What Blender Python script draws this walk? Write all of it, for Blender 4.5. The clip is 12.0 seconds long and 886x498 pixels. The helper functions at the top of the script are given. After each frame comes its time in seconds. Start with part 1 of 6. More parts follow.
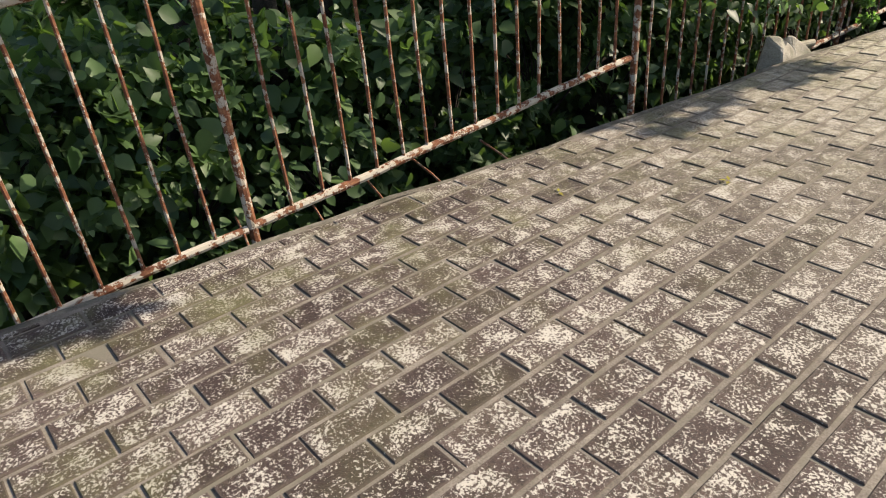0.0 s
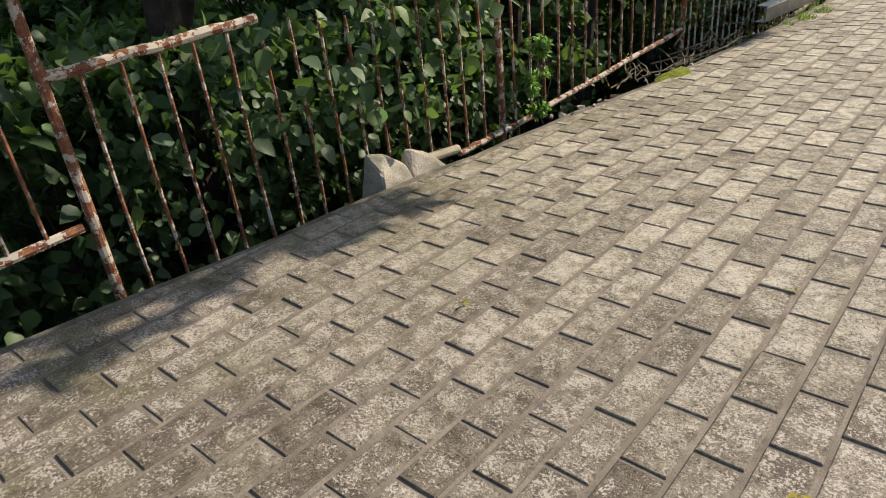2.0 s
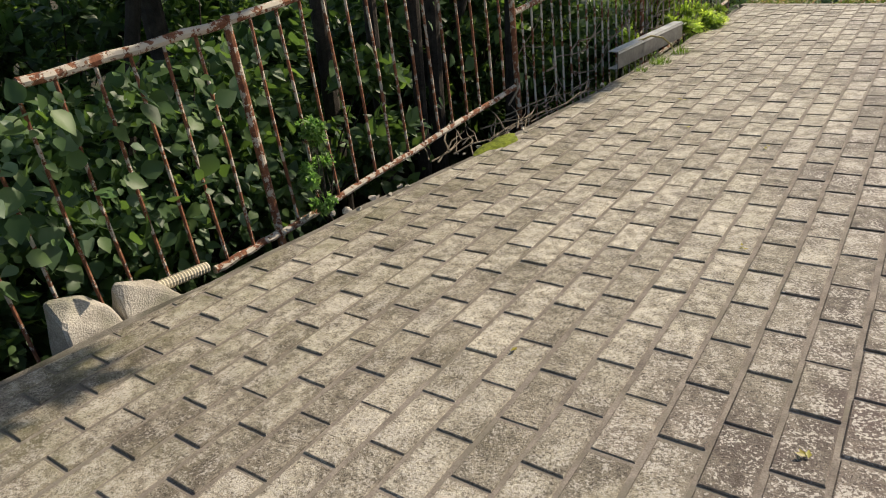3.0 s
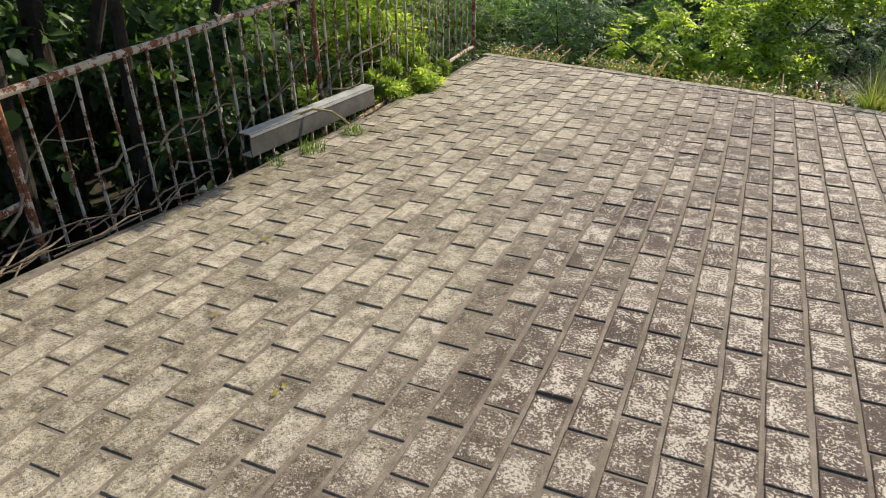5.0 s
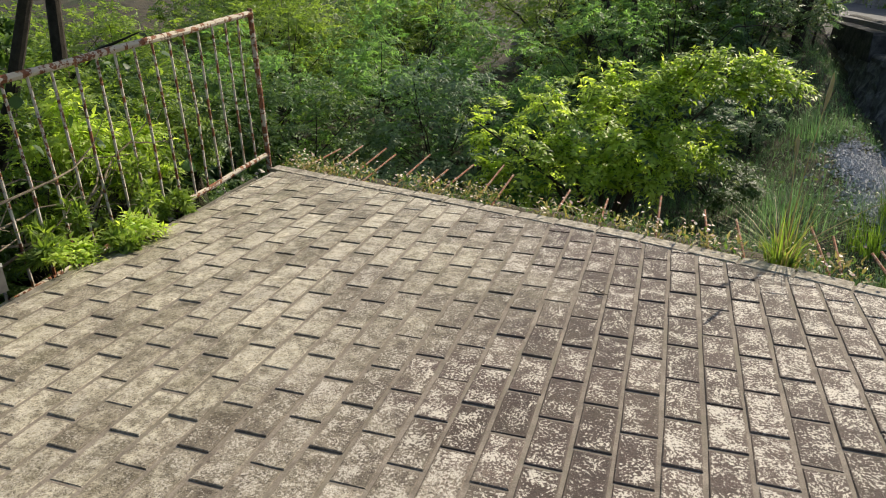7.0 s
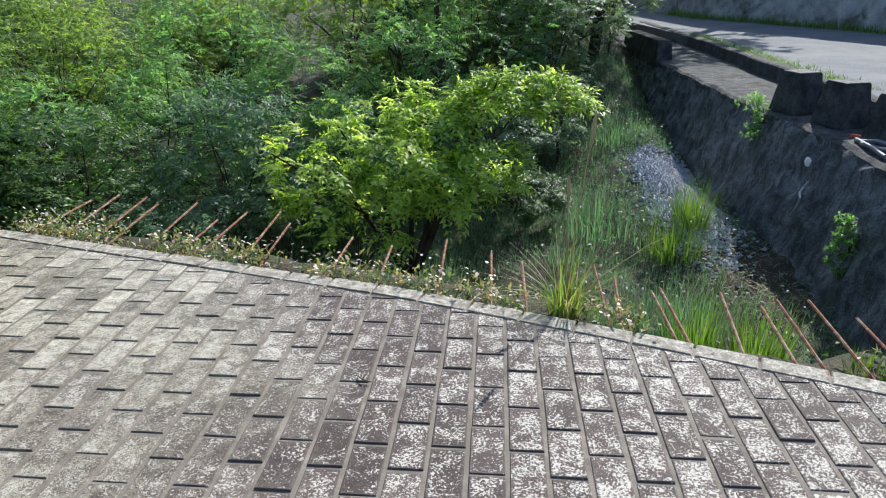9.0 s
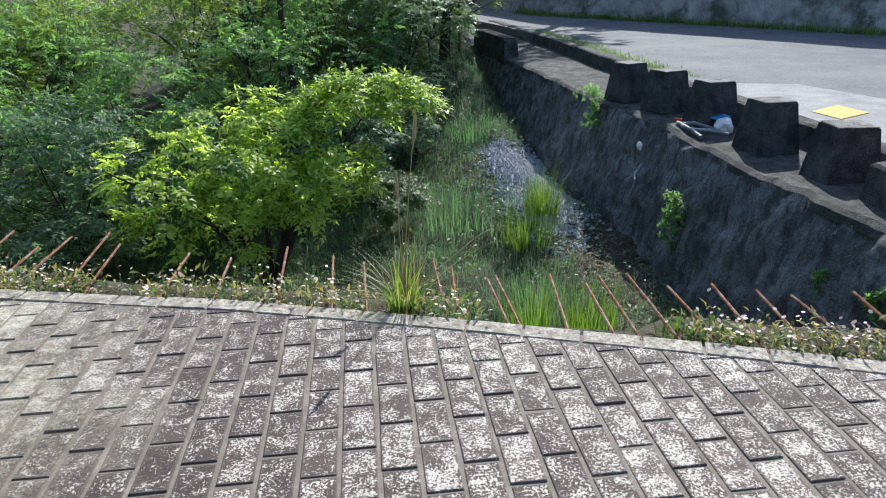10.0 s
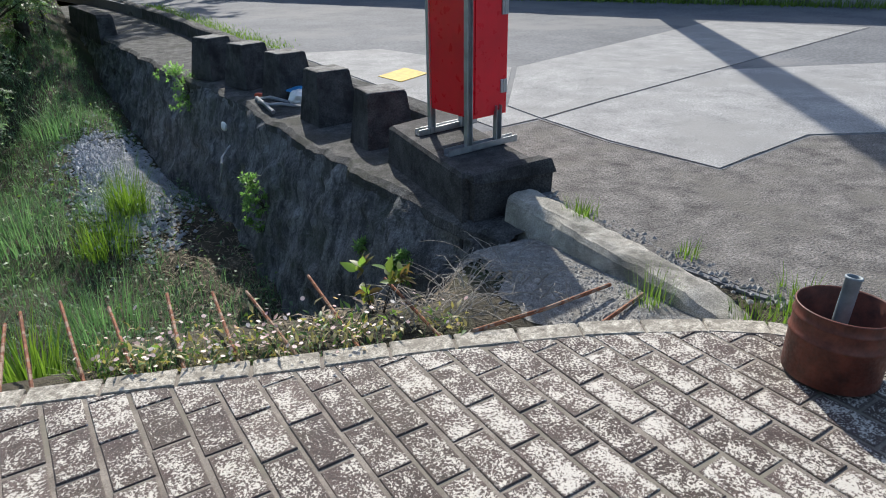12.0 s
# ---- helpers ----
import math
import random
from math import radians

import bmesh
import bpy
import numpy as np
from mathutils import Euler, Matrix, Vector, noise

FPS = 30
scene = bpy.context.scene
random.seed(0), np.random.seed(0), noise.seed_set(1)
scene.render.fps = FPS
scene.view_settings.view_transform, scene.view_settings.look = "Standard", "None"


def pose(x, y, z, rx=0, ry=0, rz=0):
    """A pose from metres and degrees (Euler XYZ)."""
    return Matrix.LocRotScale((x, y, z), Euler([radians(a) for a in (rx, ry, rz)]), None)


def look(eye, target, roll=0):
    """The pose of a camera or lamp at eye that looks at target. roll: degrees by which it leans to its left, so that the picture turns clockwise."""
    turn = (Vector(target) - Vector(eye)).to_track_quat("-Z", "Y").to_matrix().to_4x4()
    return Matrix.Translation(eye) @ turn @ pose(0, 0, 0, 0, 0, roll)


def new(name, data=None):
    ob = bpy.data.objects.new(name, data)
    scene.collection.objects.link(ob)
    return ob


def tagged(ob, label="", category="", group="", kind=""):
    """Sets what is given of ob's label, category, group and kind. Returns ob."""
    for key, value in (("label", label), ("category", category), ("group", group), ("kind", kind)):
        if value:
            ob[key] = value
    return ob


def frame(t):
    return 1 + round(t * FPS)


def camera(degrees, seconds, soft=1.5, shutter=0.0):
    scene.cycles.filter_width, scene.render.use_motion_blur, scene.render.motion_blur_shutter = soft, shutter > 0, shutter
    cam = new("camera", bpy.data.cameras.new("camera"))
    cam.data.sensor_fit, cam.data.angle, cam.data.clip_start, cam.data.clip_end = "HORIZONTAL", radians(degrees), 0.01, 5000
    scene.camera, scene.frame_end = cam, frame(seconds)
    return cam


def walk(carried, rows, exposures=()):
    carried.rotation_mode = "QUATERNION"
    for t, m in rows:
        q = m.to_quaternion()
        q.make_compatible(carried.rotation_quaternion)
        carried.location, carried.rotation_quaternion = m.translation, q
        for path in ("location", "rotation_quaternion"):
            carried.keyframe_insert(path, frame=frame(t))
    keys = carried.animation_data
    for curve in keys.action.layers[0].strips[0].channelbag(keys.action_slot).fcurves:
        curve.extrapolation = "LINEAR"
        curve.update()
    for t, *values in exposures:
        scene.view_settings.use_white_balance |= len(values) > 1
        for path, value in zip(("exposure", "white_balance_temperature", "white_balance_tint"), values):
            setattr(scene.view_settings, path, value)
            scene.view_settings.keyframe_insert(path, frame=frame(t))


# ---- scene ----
cam = camera(66.57, 12.0, soft=1.0)
PATH = [
    (0.0, pose(0.338, -4.926, 1.256, 60.00, 3.44, 49.01)),
    (0.5, pose(0.442, -4.366, 1.266, 59.94, 2.99, 46.67)),
    (1.0, pose(0.493, -3.736, 1.264, 60.33, 3.17, 44.68)),
    (1.5, pose(0.585, -3.109, 1.240, 61.57, 4.36, 42.76)),
    (2.0, pose(0.662, -2.440, 1.206, 62.57, 4.48, 40.33)),
    (2.5, pose(0.739, -1.796, 1.195, 63.79, 4.82, 37.47)),
    (3.0, pose(0.809, -1.209, 1.208, 64.43, 6.21, 34.33)),
    (3.2, pose(0.853, -0.966, 1.185, 64.43, 6.23, 33.43)),
    (4.8, pose(1.255, 0.899, 1.324, 62.82, 0.48, 25.07)),
    (5.0, pose(1.336, 1.132, 1.344, 62.98, 0.27, 23.98)),
    (5.5, pose(1.506, 1.734, 1.333, 63.66, -0.26, 22.68)),
    (6.0, pose(1.519, 2.302, 1.355, 64.43, -0.66, 22.82)),
    (6.5, pose(1.565, 2.888, 1.352, 66.01, -0.14, 22.09)),
    (7.0, pose(1.596, 3.452, 1.364, 67.25, 0.56, 18.17)),
    (7.2, pose(1.626, 3.658, 1.382, 67.39, 0.23, 16.61)),
    (8.8, pose(1.828, 4.070, 1.483, 67.48, 0.16, 6.09)),
    (9.0, pose(1.885, 4.064, 1.470, 67.49, 0.16, 4.39)),
    (9.5, pose(2.009, 4.045, 1.475, 67.71, 0.32, -1.15)),
    (10.0, pose(2.103, 4.029, 1.471, 67.56, 1.02, -6.90)),
    (10.5, pose(2.226, 4.090, 1.439, 66.82, 1.70, -12.75)),
    (11.0, pose(2.528, 4.185, 1.425, 65.37, 1.80, -19.03)),
    (11.5, pose(2.956, 4.060, 1.413, 64.56, 1.63, -25.78)),
    (12.0, pose(3.417, 4.049, 1.412, 64.93, 0.78, -32.90)),
]
walk(cam, PATH, exposures=[(0.0, 0.57, 7500, 12), (2.5, 0.24, 7400, 13), (7.0, 0.32, 7400, 10), (9.0, 0.60, 5980, 9), (10.5, 0.63, 6000, 10), (12.0, 0.50, 6300, 10)])

# ---- light ----
SUN_AZ = math.atan2(0.42, 0.91)
SUN_EL = radians(36)
world = bpy.data.worlds.new("sky")
scene.world = world
world.use_nodes = True
_bg = world.node_tree.nodes["Background"]
_sky = world.node_tree.nodes.new("ShaderNodeTexSky")
_sky.sky_type = "NISHITA"
_sky.sun_disc = False
_sky.sun_elevation = SUN_EL
_sky.sun_rotation = SUN_AZ
world.node_tree.links.new(_sky.outputs[0], _bg.inputs[0])
_bg.inputs[1].default_value = 0.15
sun_dir = Vector((math.sin(SUN_AZ) * math.cos(SUN_EL), math.cos(SUN_AZ) * math.cos(SUN_EL), math.sin(SUN_EL)))
sun = new("sun", bpy.data.lights.new("sun", "SUN"))
sun.data.energy = 5.0
sun.data.angle = radians(0.55)
sun.data.color = (1.0, 0.94, 0.83)
sun.matrix_world = look(sun_dir * 50, (0, 0, 0))


# ---- materials ----
# one paver with its joint
BW, BL = 0.1303, 0.24


def mat_new(name, rough=0.8, metal=0.0, spec=0.5):
    m = bpy.data.materials.new(name)
    m.use_nodes = True
    nt = m.node_tree
    b = nt.nodes["Principled BSDF"]
    b.inputs["Roughness"].default_value = rough
    b.inputs["Metallic"].default_value = metal
    b.inputs["Specular IOR Level"].default_value = spec
    return m, nt, b


def n_world(nt):
    return nt.nodes.new("ShaderNodeNewGeometry").outputs["Position"]


def n_noise(nt, vec, scale, detail=4.0, rough=0.6, dist=0.0):
    n = nt.nodes.new("ShaderNodeTexNoise")
    n.inputs["Scale"].default_value = scale
    n.inputs["Detail"].default_value = detail
    n.inputs["Roughness"].default_value = rough
    n.inputs["Distortion"].default_value = dist
    nt.links.new(vec, n.inputs["Vector"])
    return n.outputs["Fac"]


def n_ramp(nt, fac, stops):
    r = nt.nodes.new("ShaderNodeValToRGB")
    while len(r.color_ramp.elements) < len(stops):
        r.color_ramp.elements.new(0.5)
    for e, (p, c) in zip(r.color_ramp.elements, stops):
        e.position = p
        e.color = (*c, 1) if len(c) == 3 else c
    nt.links.new(fac, r.inputs[0])
    return r.outputs[0]


def n_map(nt, fac, a, b, c=0.0, d=1.0):
    r = nt.nodes.new("ShaderNodeMapRange")
    nt.links.new(fac, r.inputs[0])
    for k, v in zip((1, 2, 3, 4), (a, b, c, d)):
        r.inputs[k].default_value = v
    return r.outputs[0]


def n_math(nt, op, a, b):
    r = nt.nodes.new("ShaderNodeMath")
    r.operation = op
    for k, v in enumerate((a, b)):
        if isinstance(v, (int, float)):
            r.inputs[k].default_value = v
        else:
            nt.links.new(v, r.inputs[k])
    return r.outputs[0]


def n_mix(nt, fac, a, b, mode="MIX"):
    r = nt.nodes.new("ShaderNodeMix")
    r.data_type = "RGBA"
    r.blend_type = mode
    for k, v in ((0, fac), (6, a), (7, b)):
        if isinstance(v, (int, float)):
            r.inputs[k].default_value = v
        elif isinstance(v, tuple):
            r.inputs[k].default_value = (*v, 1)
        else:
            nt.links.new(v, r.inputs[k])
    return r.outputs[2]


def n_bump(nt, b, height, strength=0.4, dist=0.01):
    r = nt.nodes.new("ShaderNodeBump")
    r.inputs["Strength"].default_value = strength
    r.inputs["Distance"].default_value = dist
    nt.links.new(height, r.inputs["Height"])
    nt.links.new(r.outputs[0], b.inputs["Normal"])


def n_random(nt, island):
    if island:
        return nt.nodes.new("ShaderNodeNewGeometry").outputs["Random Per Island"]
    return nt.nodes.new("ShaderNodeObjectInfo").outputs["Random"]


def mat_brick(name, island):
    """Weathered clay paver: dark brown, crisp pale lichen flecks kept off the rim, paler by the fence from a
    grey-green coating and painted-in sheen.
    """
    m, nt, b = mat_new(name, 0.72, 0.0, 0.3)
    p = n_world(nt)
    rnd = n_random(nt, island)
    loc = nt.nodes.new("ShaderNodeAttribute")
    loc.attribute_name = "local"
    ls = nt.nodes.new("ShaderNodeSeparateXYZ")
    nt.links.new(loc.outputs["Vector"], ls.inputs[0])
    du = n_math(nt, "SUBTRACT", (BW - 0.015) / 2, n_math(nt, "ABSOLUTE", ls.outputs[0], 0.0))
    dv = n_math(nt, "SUBTRACT", (BL - 0.010) / 2, n_math(nt, "ABSOLUTE", ls.outputs[1], 0.0))
    wav = n_noise(nt, p, 45.0, 3.0, 0.6)
    rim = n_math(nt, "ADD", n_math(nt, "MINIMUM", du, dv), n_math(nt, "MULTIPLY", n_math(nt, "SUBTRACT", wav, 0.5), 0.016))
    inner = n_map(nt, rim, 0.000, 0.011)
    base = n_ramp(nt, rnd, [(0.0, (0.044, 0.027, 0.025)), (0.35, (0.061, 0.040, 0.037)), (0.75, (0.080, 0.054, 0.049)), (1.0, (0.112, 0.081, 0.072))])
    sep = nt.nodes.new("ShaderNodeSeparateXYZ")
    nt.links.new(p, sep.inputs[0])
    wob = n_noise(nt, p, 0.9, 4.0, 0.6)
    # Paler tan towards the fence: a coating, with some view-angle sheen painted in.
    film_sheen = n_math(nt, "ADD", n_map(nt, sep.outputs[0], 1.7, -0.3), n_math(nt, "MULTIPLY", n_math(nt, "SUBTRACT", wob, 0.5), 1.6))
    film_sheen = n_math(nt, "MULTIPLY", n_map(nt, film_sheen, 0.25, 0.75), n_map(nt, sep.outputs[1], -3.4, 0.2))
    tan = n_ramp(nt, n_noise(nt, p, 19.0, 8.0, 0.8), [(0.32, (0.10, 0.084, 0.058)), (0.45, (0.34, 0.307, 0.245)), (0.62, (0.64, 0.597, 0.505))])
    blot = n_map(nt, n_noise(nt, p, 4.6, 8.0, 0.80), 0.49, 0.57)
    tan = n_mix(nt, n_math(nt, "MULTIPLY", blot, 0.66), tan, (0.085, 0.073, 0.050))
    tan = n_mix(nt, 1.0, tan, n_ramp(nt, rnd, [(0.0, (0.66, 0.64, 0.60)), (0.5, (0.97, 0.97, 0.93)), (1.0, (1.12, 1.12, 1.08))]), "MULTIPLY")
    c1 = n_mix(nt, n_math(nt, "MULTIPLY", film_sheen, 0.85), base, tan)
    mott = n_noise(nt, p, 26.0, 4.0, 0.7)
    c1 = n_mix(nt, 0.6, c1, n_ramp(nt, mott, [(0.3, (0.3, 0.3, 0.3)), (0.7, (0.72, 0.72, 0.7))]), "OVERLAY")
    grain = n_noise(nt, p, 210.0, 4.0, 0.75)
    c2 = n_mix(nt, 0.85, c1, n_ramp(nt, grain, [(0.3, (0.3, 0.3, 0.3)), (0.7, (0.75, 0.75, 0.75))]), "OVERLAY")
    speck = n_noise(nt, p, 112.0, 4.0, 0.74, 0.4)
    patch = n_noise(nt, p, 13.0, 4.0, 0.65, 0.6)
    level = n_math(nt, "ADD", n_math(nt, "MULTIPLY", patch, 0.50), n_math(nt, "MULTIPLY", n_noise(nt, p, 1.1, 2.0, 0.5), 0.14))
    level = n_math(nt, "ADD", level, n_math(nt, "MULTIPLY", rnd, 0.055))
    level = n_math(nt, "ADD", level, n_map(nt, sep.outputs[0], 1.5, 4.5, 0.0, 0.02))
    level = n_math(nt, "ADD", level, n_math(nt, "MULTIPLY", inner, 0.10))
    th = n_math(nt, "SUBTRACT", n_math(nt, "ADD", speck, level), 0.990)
    mask = n_math(nt, "MULTIPLY", n_map(nt, th, 0.0, 0.012), n_math(nt, "SUBTRACT", 0.95, n_math(nt, "MULTIPLY", film_sheen, 0.45)))
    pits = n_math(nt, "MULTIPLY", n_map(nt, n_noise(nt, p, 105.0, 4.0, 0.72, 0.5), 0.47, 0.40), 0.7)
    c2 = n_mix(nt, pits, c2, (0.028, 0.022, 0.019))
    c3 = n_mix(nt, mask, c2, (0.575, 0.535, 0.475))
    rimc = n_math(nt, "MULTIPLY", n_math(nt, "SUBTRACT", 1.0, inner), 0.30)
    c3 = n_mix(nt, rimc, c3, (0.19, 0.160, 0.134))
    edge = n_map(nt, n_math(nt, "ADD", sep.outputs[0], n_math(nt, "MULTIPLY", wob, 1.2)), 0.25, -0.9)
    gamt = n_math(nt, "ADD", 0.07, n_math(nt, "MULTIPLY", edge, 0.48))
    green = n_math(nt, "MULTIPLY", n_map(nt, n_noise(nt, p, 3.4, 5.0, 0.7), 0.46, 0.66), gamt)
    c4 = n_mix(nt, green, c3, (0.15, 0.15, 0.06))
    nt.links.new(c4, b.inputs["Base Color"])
    nt.links.new(n_map(nt, speck, 0.3, 0.7, 0.45, 0.85), b.inputs["Roughness"])
    n_bump(nt, b, n_math(nt, "ADD", grain, n_math(nt, "ADD", n_math(nt, "MULTIPLY", speck, 1.2), mott)), 0.7, 0.004)
    return m


def mat_stone(name, dark, light, scale=6.0, rough=0.9, bump=0.5, stain=None, dist=0.02, fine=22.0, coarse=0.5):
    m, nt, b = mat_new(name, rough, 0.0, 0.25)
    p = n_world(nt)
    a = n_noise(nt, p, scale, 6.0, 0.65)
    g = n_noise(nt, p, scale * fine, 3.0, 0.6)
    c = n_ramp(nt, a, [(0.3, dark), (0.72, light)])
    c = n_mix(nt, coarse, c, n_ramp(nt, g, [(0.3, (0.2, 0.2, 0.2)), (0.7, (0.8, 0.8, 0.8))]), "OVERLAY")
    if stain:
        c = n_mix(nt, n_math(nt, "MULTIPLY", n_map(nt, n_noise(nt, p, scale * 0.35, 5.0, 0.65), 0.5, 0.62), 0.8), c, stain)
    nt.links.new(c, b.inputs["Base Color"])
    n_bump(nt, b, n_math(nt, "ADD", a, n_math(nt, "MULTIPLY", g, 0.5)), bump, dist)
    return m


def mat_wall(name):
    """Old dark rubble wall: run-down streaks, pale mineral bloom and moss."""
    m, nt, b = mat_new(name, 0.85, 0.0, 0.35)
    p = n_world(nt)
    mp = nt.nodes.new("ShaderNodeMapping")
    mp.inputs["Scale"].default_value = (1.0, 1.0, 0.16)
    nt.links.new(p, mp.inputs["Vector"])
    streak = n_noise(nt, mp.outputs[0], 9.0, 6.0, 0.7)
    stone = n_noise(nt, p, 3.2, 6.0, 0.65)
    grit = n_noise(nt, p, 46.0, 4.0, 0.7)
    c = n_ramp(nt, stone, [(0.3, (0.07, 0.07, 0.074)), (0.7, (0.25, 0.25, 0.26))])
    c = n_mix(nt, n_map(nt, streak, 0.44, 0.60, 0.0, 0.8), c, (0.034, 0.034, 0.037))
    c = n_mix(nt, 0.9, c, n_ramp(nt, grit, [(0.3, (0.22, 0.22, 0.22)), (0.7, (0.8, 0.8, 0.8))]), "OVERLAY")
    bloom = n_map(nt, n_noise(nt, p, 17.0, 6.0, 0.75), 0.60, 0.68, 0.0, 0.6)
    c = n_mix(nt, bloom, c, (0.34, 0.34, 0.33))
    moss = n_map(nt, n_noise(nt, p, 1.8, 5.0, 0.7), 0.52, 0.66, 0.0, 0.6)
    c = n_mix(nt, moss, c, (0.045, 0.055, 0.032))
    nt.links.new(c, b.inputs["Base Color"])
    n_bump(nt, b, n_math(nt, "ADD", stone, n_math(nt, "MULTIPLY", grit, 0.4)), 1.0, 0.05)
    return m


def mat_rust(name, flake, amount):
    """Rusted steel with remains of old paint."""
    m, nt, b = mat_new(name, 0.85, 0.1, 0.3)
    p = n_world(nt)
    a = n_noise(nt, p, 28.0, 5.0, 0.7)
    c = n_ramp(nt, a, [(0.25, (0.06, 0.026, 0.017)), (0.5, (0.20, 0.078, 0.042)), (0.75, (0.36, 0.18, 0.095))])
    f = n_map(nt, n_noise(nt, p, 19.0, 4.0, 0.7), amount, amount + 0.05)
    c = n_mix(nt, f, c, flake)
    nt.links.new(c, b.inputs["Base Color"])
    n_bump(nt, b, n_math(nt, "ADD", a, f), 0.6, 0.003)
    return m


def mat_leaf(name, dark, light, trans=0.45, through_col=(1.6, 1.65, 0.7)):
    """Thin leaf: lit from the front and shining through from behind."""
    m, nt, b = mat_new(name, 0.46, 0.0, 0.35)
    rnd = n_random(nt, True)
    p = n_world(nt)
    f = n_math(nt, "ADD", n_math(nt, "MULTIPLY", rnd, 0.7), n_math(nt, "MULTIPLY", n_noise(nt, p, 1.7, 3.0), 0.4))
    c = n_ramp(nt, f, [(0.15, dark), (0.9, light)])
    nt.links.new(c, b.inputs["Base Color"])
    tr = nt.nodes.new("ShaderNodeBsdfTranslucent")
    tc = n_mix(nt, 1.0, c, through_col, "MULTIPLY")
    nt.links.new(tc, tr.inputs[0])
    mx = nt.nodes.new("ShaderNodeMixShader")
    mx.inputs[0].default_value = trans
    nt.links.new(b.outputs[0], mx.inputs[1])
    nt.links.new(tr.outputs[0], mx.inputs[2])
    nt.links.new(mx.outputs[0], nt.nodes["Material Output"].inputs[0])
    return m


def mat_plain(name, col, rough=0.5, metal=0.0, vary=0.25, scale=12.0):
    m, nt, b = mat_new(name, rough, metal, 0.5)
    p = n_world(nt)
    a = n_noise(nt, p, scale, 5.0, 0.65)
    d = tuple(v * (1 - vary) for v in col)
    l = tuple(min(1.0, v * (1 + vary * 0.6)) for v in col)
    nt.links.new(n_ramp(nt, a, [(0.3, d), (0.7, l)]), b.inputs["Base Color"])
    nt.links.new(n_map(nt, n_noise(nt, p, scale * 5, 3.0), 0.3, 0.7, max(0.05, rough - 0.12), min(1.0, rough + 0.12)), b.inputs["Roughness"])
    n_bump(nt, b, a, 0.15, 0.004)
    return m


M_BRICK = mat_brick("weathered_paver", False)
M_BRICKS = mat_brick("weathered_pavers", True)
M_BORDER = mat_stone("pale_border_paver", (0.13, 0.112, 0.092), (0.56, 0.52, 0.44), 34.0, 0.88, 0.7, (0.20, 0.178, 0.145), 0.005, 5.0, 0.9)
M_MORTAR = mat_stone("joint_mortar", (0.13, 0.110, 0.094), (0.29, 0.255, 0.216), 9.0, 0.95, 0.5, (0.17, 0.155, 0.122), 0.004)
M_CONCRETE = mat_stone("weathered_concrete", (0.19, 0.18, 0.155), (0.52, 0.485, 0.42), 8.0, 0.95, 0.8, (0.11, 0.105, 0.09), 0.015, 24.0, 0.9)
M_DARKSTONE = mat_wall("mossy_black_stone")
M_BLOCK = mat_stone("stained_concrete_block", (0.020, 0.020, 0.021), (0.090, 0.088, 0.088), 7.0, 0.9, 0.8, (0.016, 0.016, 0.016), 0.015, 14.0, 0.9)
M_CAP = mat_stone("worn_lit_concrete", (0.09, 0.088, 0.084), (0.28, 0.27, 0.255), 14.0, 0.92, 0.8, (0.06, 0.058, 0.052), 0.01)
M_LEDGE = mat_stone("ledge_concrete", (0.03, 0.03, 0.03), (0.13, 0.128, 0.125), 7.0, 0.92, 1.0, (0.04, 0.042, 0.034), 0.03, 12.0, 1.0)
M_SOIL = mat_stone("leaf_litter_soil", (0.025, 0.023, 0.017), (0.105, 0.09, 0.062), 3.0, 0.95, 0.9, (0.035, 0.055, 0.022), 0.05)
M_ASPHALT = mat_stone("old_asphalt", (0.098, 0.103, 0.113), (0.155, 0.16, 0.17), 1.2, 0.9, 0.7, (0.175, 0.175, 0.175), 0.01)
M_ROUGHASPH = mat_stone("coarse_asphalt", (0.075, 0.07, 0.067), (0.23, 0.215, 0.20), 6.0, 0.95, 1.0, (0.15, 0.14, 0.125), 0.03, 13.0, 1.0)
M_SLAB = mat_stone("pale_road_concrete", (0.19, 0.19, 0.19), (0.33, 0.327, 0.32), 2.6, 0.9, 0.6, (0.235, 0.232, 0.225), 0.010, 30.0, 0.7)
M_GRAVEL = mat_stone("blue_grey_gravel", (0.20, 0.208, 0.22), (0.50, 0.515, 0.54), 9.0, 0.9, 0.4)
M_GREYGRAVEL = mat_stone("fine_grey_gravel", (0.14, 0.135, 0.128), (0.36, 0.35, 0.33), 14.0, 0.9, 0.4)
M_GRAVELBED = mat_stone("compacted_aggregate", (0.10, 0.096, 0.09), (0.34, 0.33, 0.31), 30.0, 0.95, 1.0, (0.16, 0.15, 0.135), 0.012, 5.0, 1.0)
M_ROCK = mat_stone("pale_rock", (0.22, 0.20, 0.165), (0.50, 0.46, 0.39), 7.0, 0.85, 0.6, (0.2, 0.2, 0.14), 0.02)
M_RUST = mat_rust("rusty_picket", (0.46, 0.41, 0.34), 0.51)
M_RUSTPALE = mat_rust("pale_flaking_picket", (0.50, 0.46, 0.40), 0.45)
M_RUSTRAIL = mat_rust("rusty_rail_with_old_paint", (0.52, 0.47, 0.39), 0.46)
M_RUSTROD = mat_rust("rusty_rod", (0.27, 0.19, 0.14), 0.50)
M_CAN = mat_plain("rusty_can", (0.115, 0.030, 0.018), 0.55, 0.1, 0.65, 16.0)
M_PIPE = mat_plain("weathered_pipe", (0.22, 0.26, 0.28), 0.6, 0.2, 0.35, 14.0)
M_GALV = mat_plain("galvanised_steel", (0.42, 0.44, 0.46), 0.45, 0.75, 0.3, 9.0)
M_TUBE = mat_plain("grey_tube", (0.20, 0.21, 0.23), 0.5, 0.4, 0.3, 9.0)
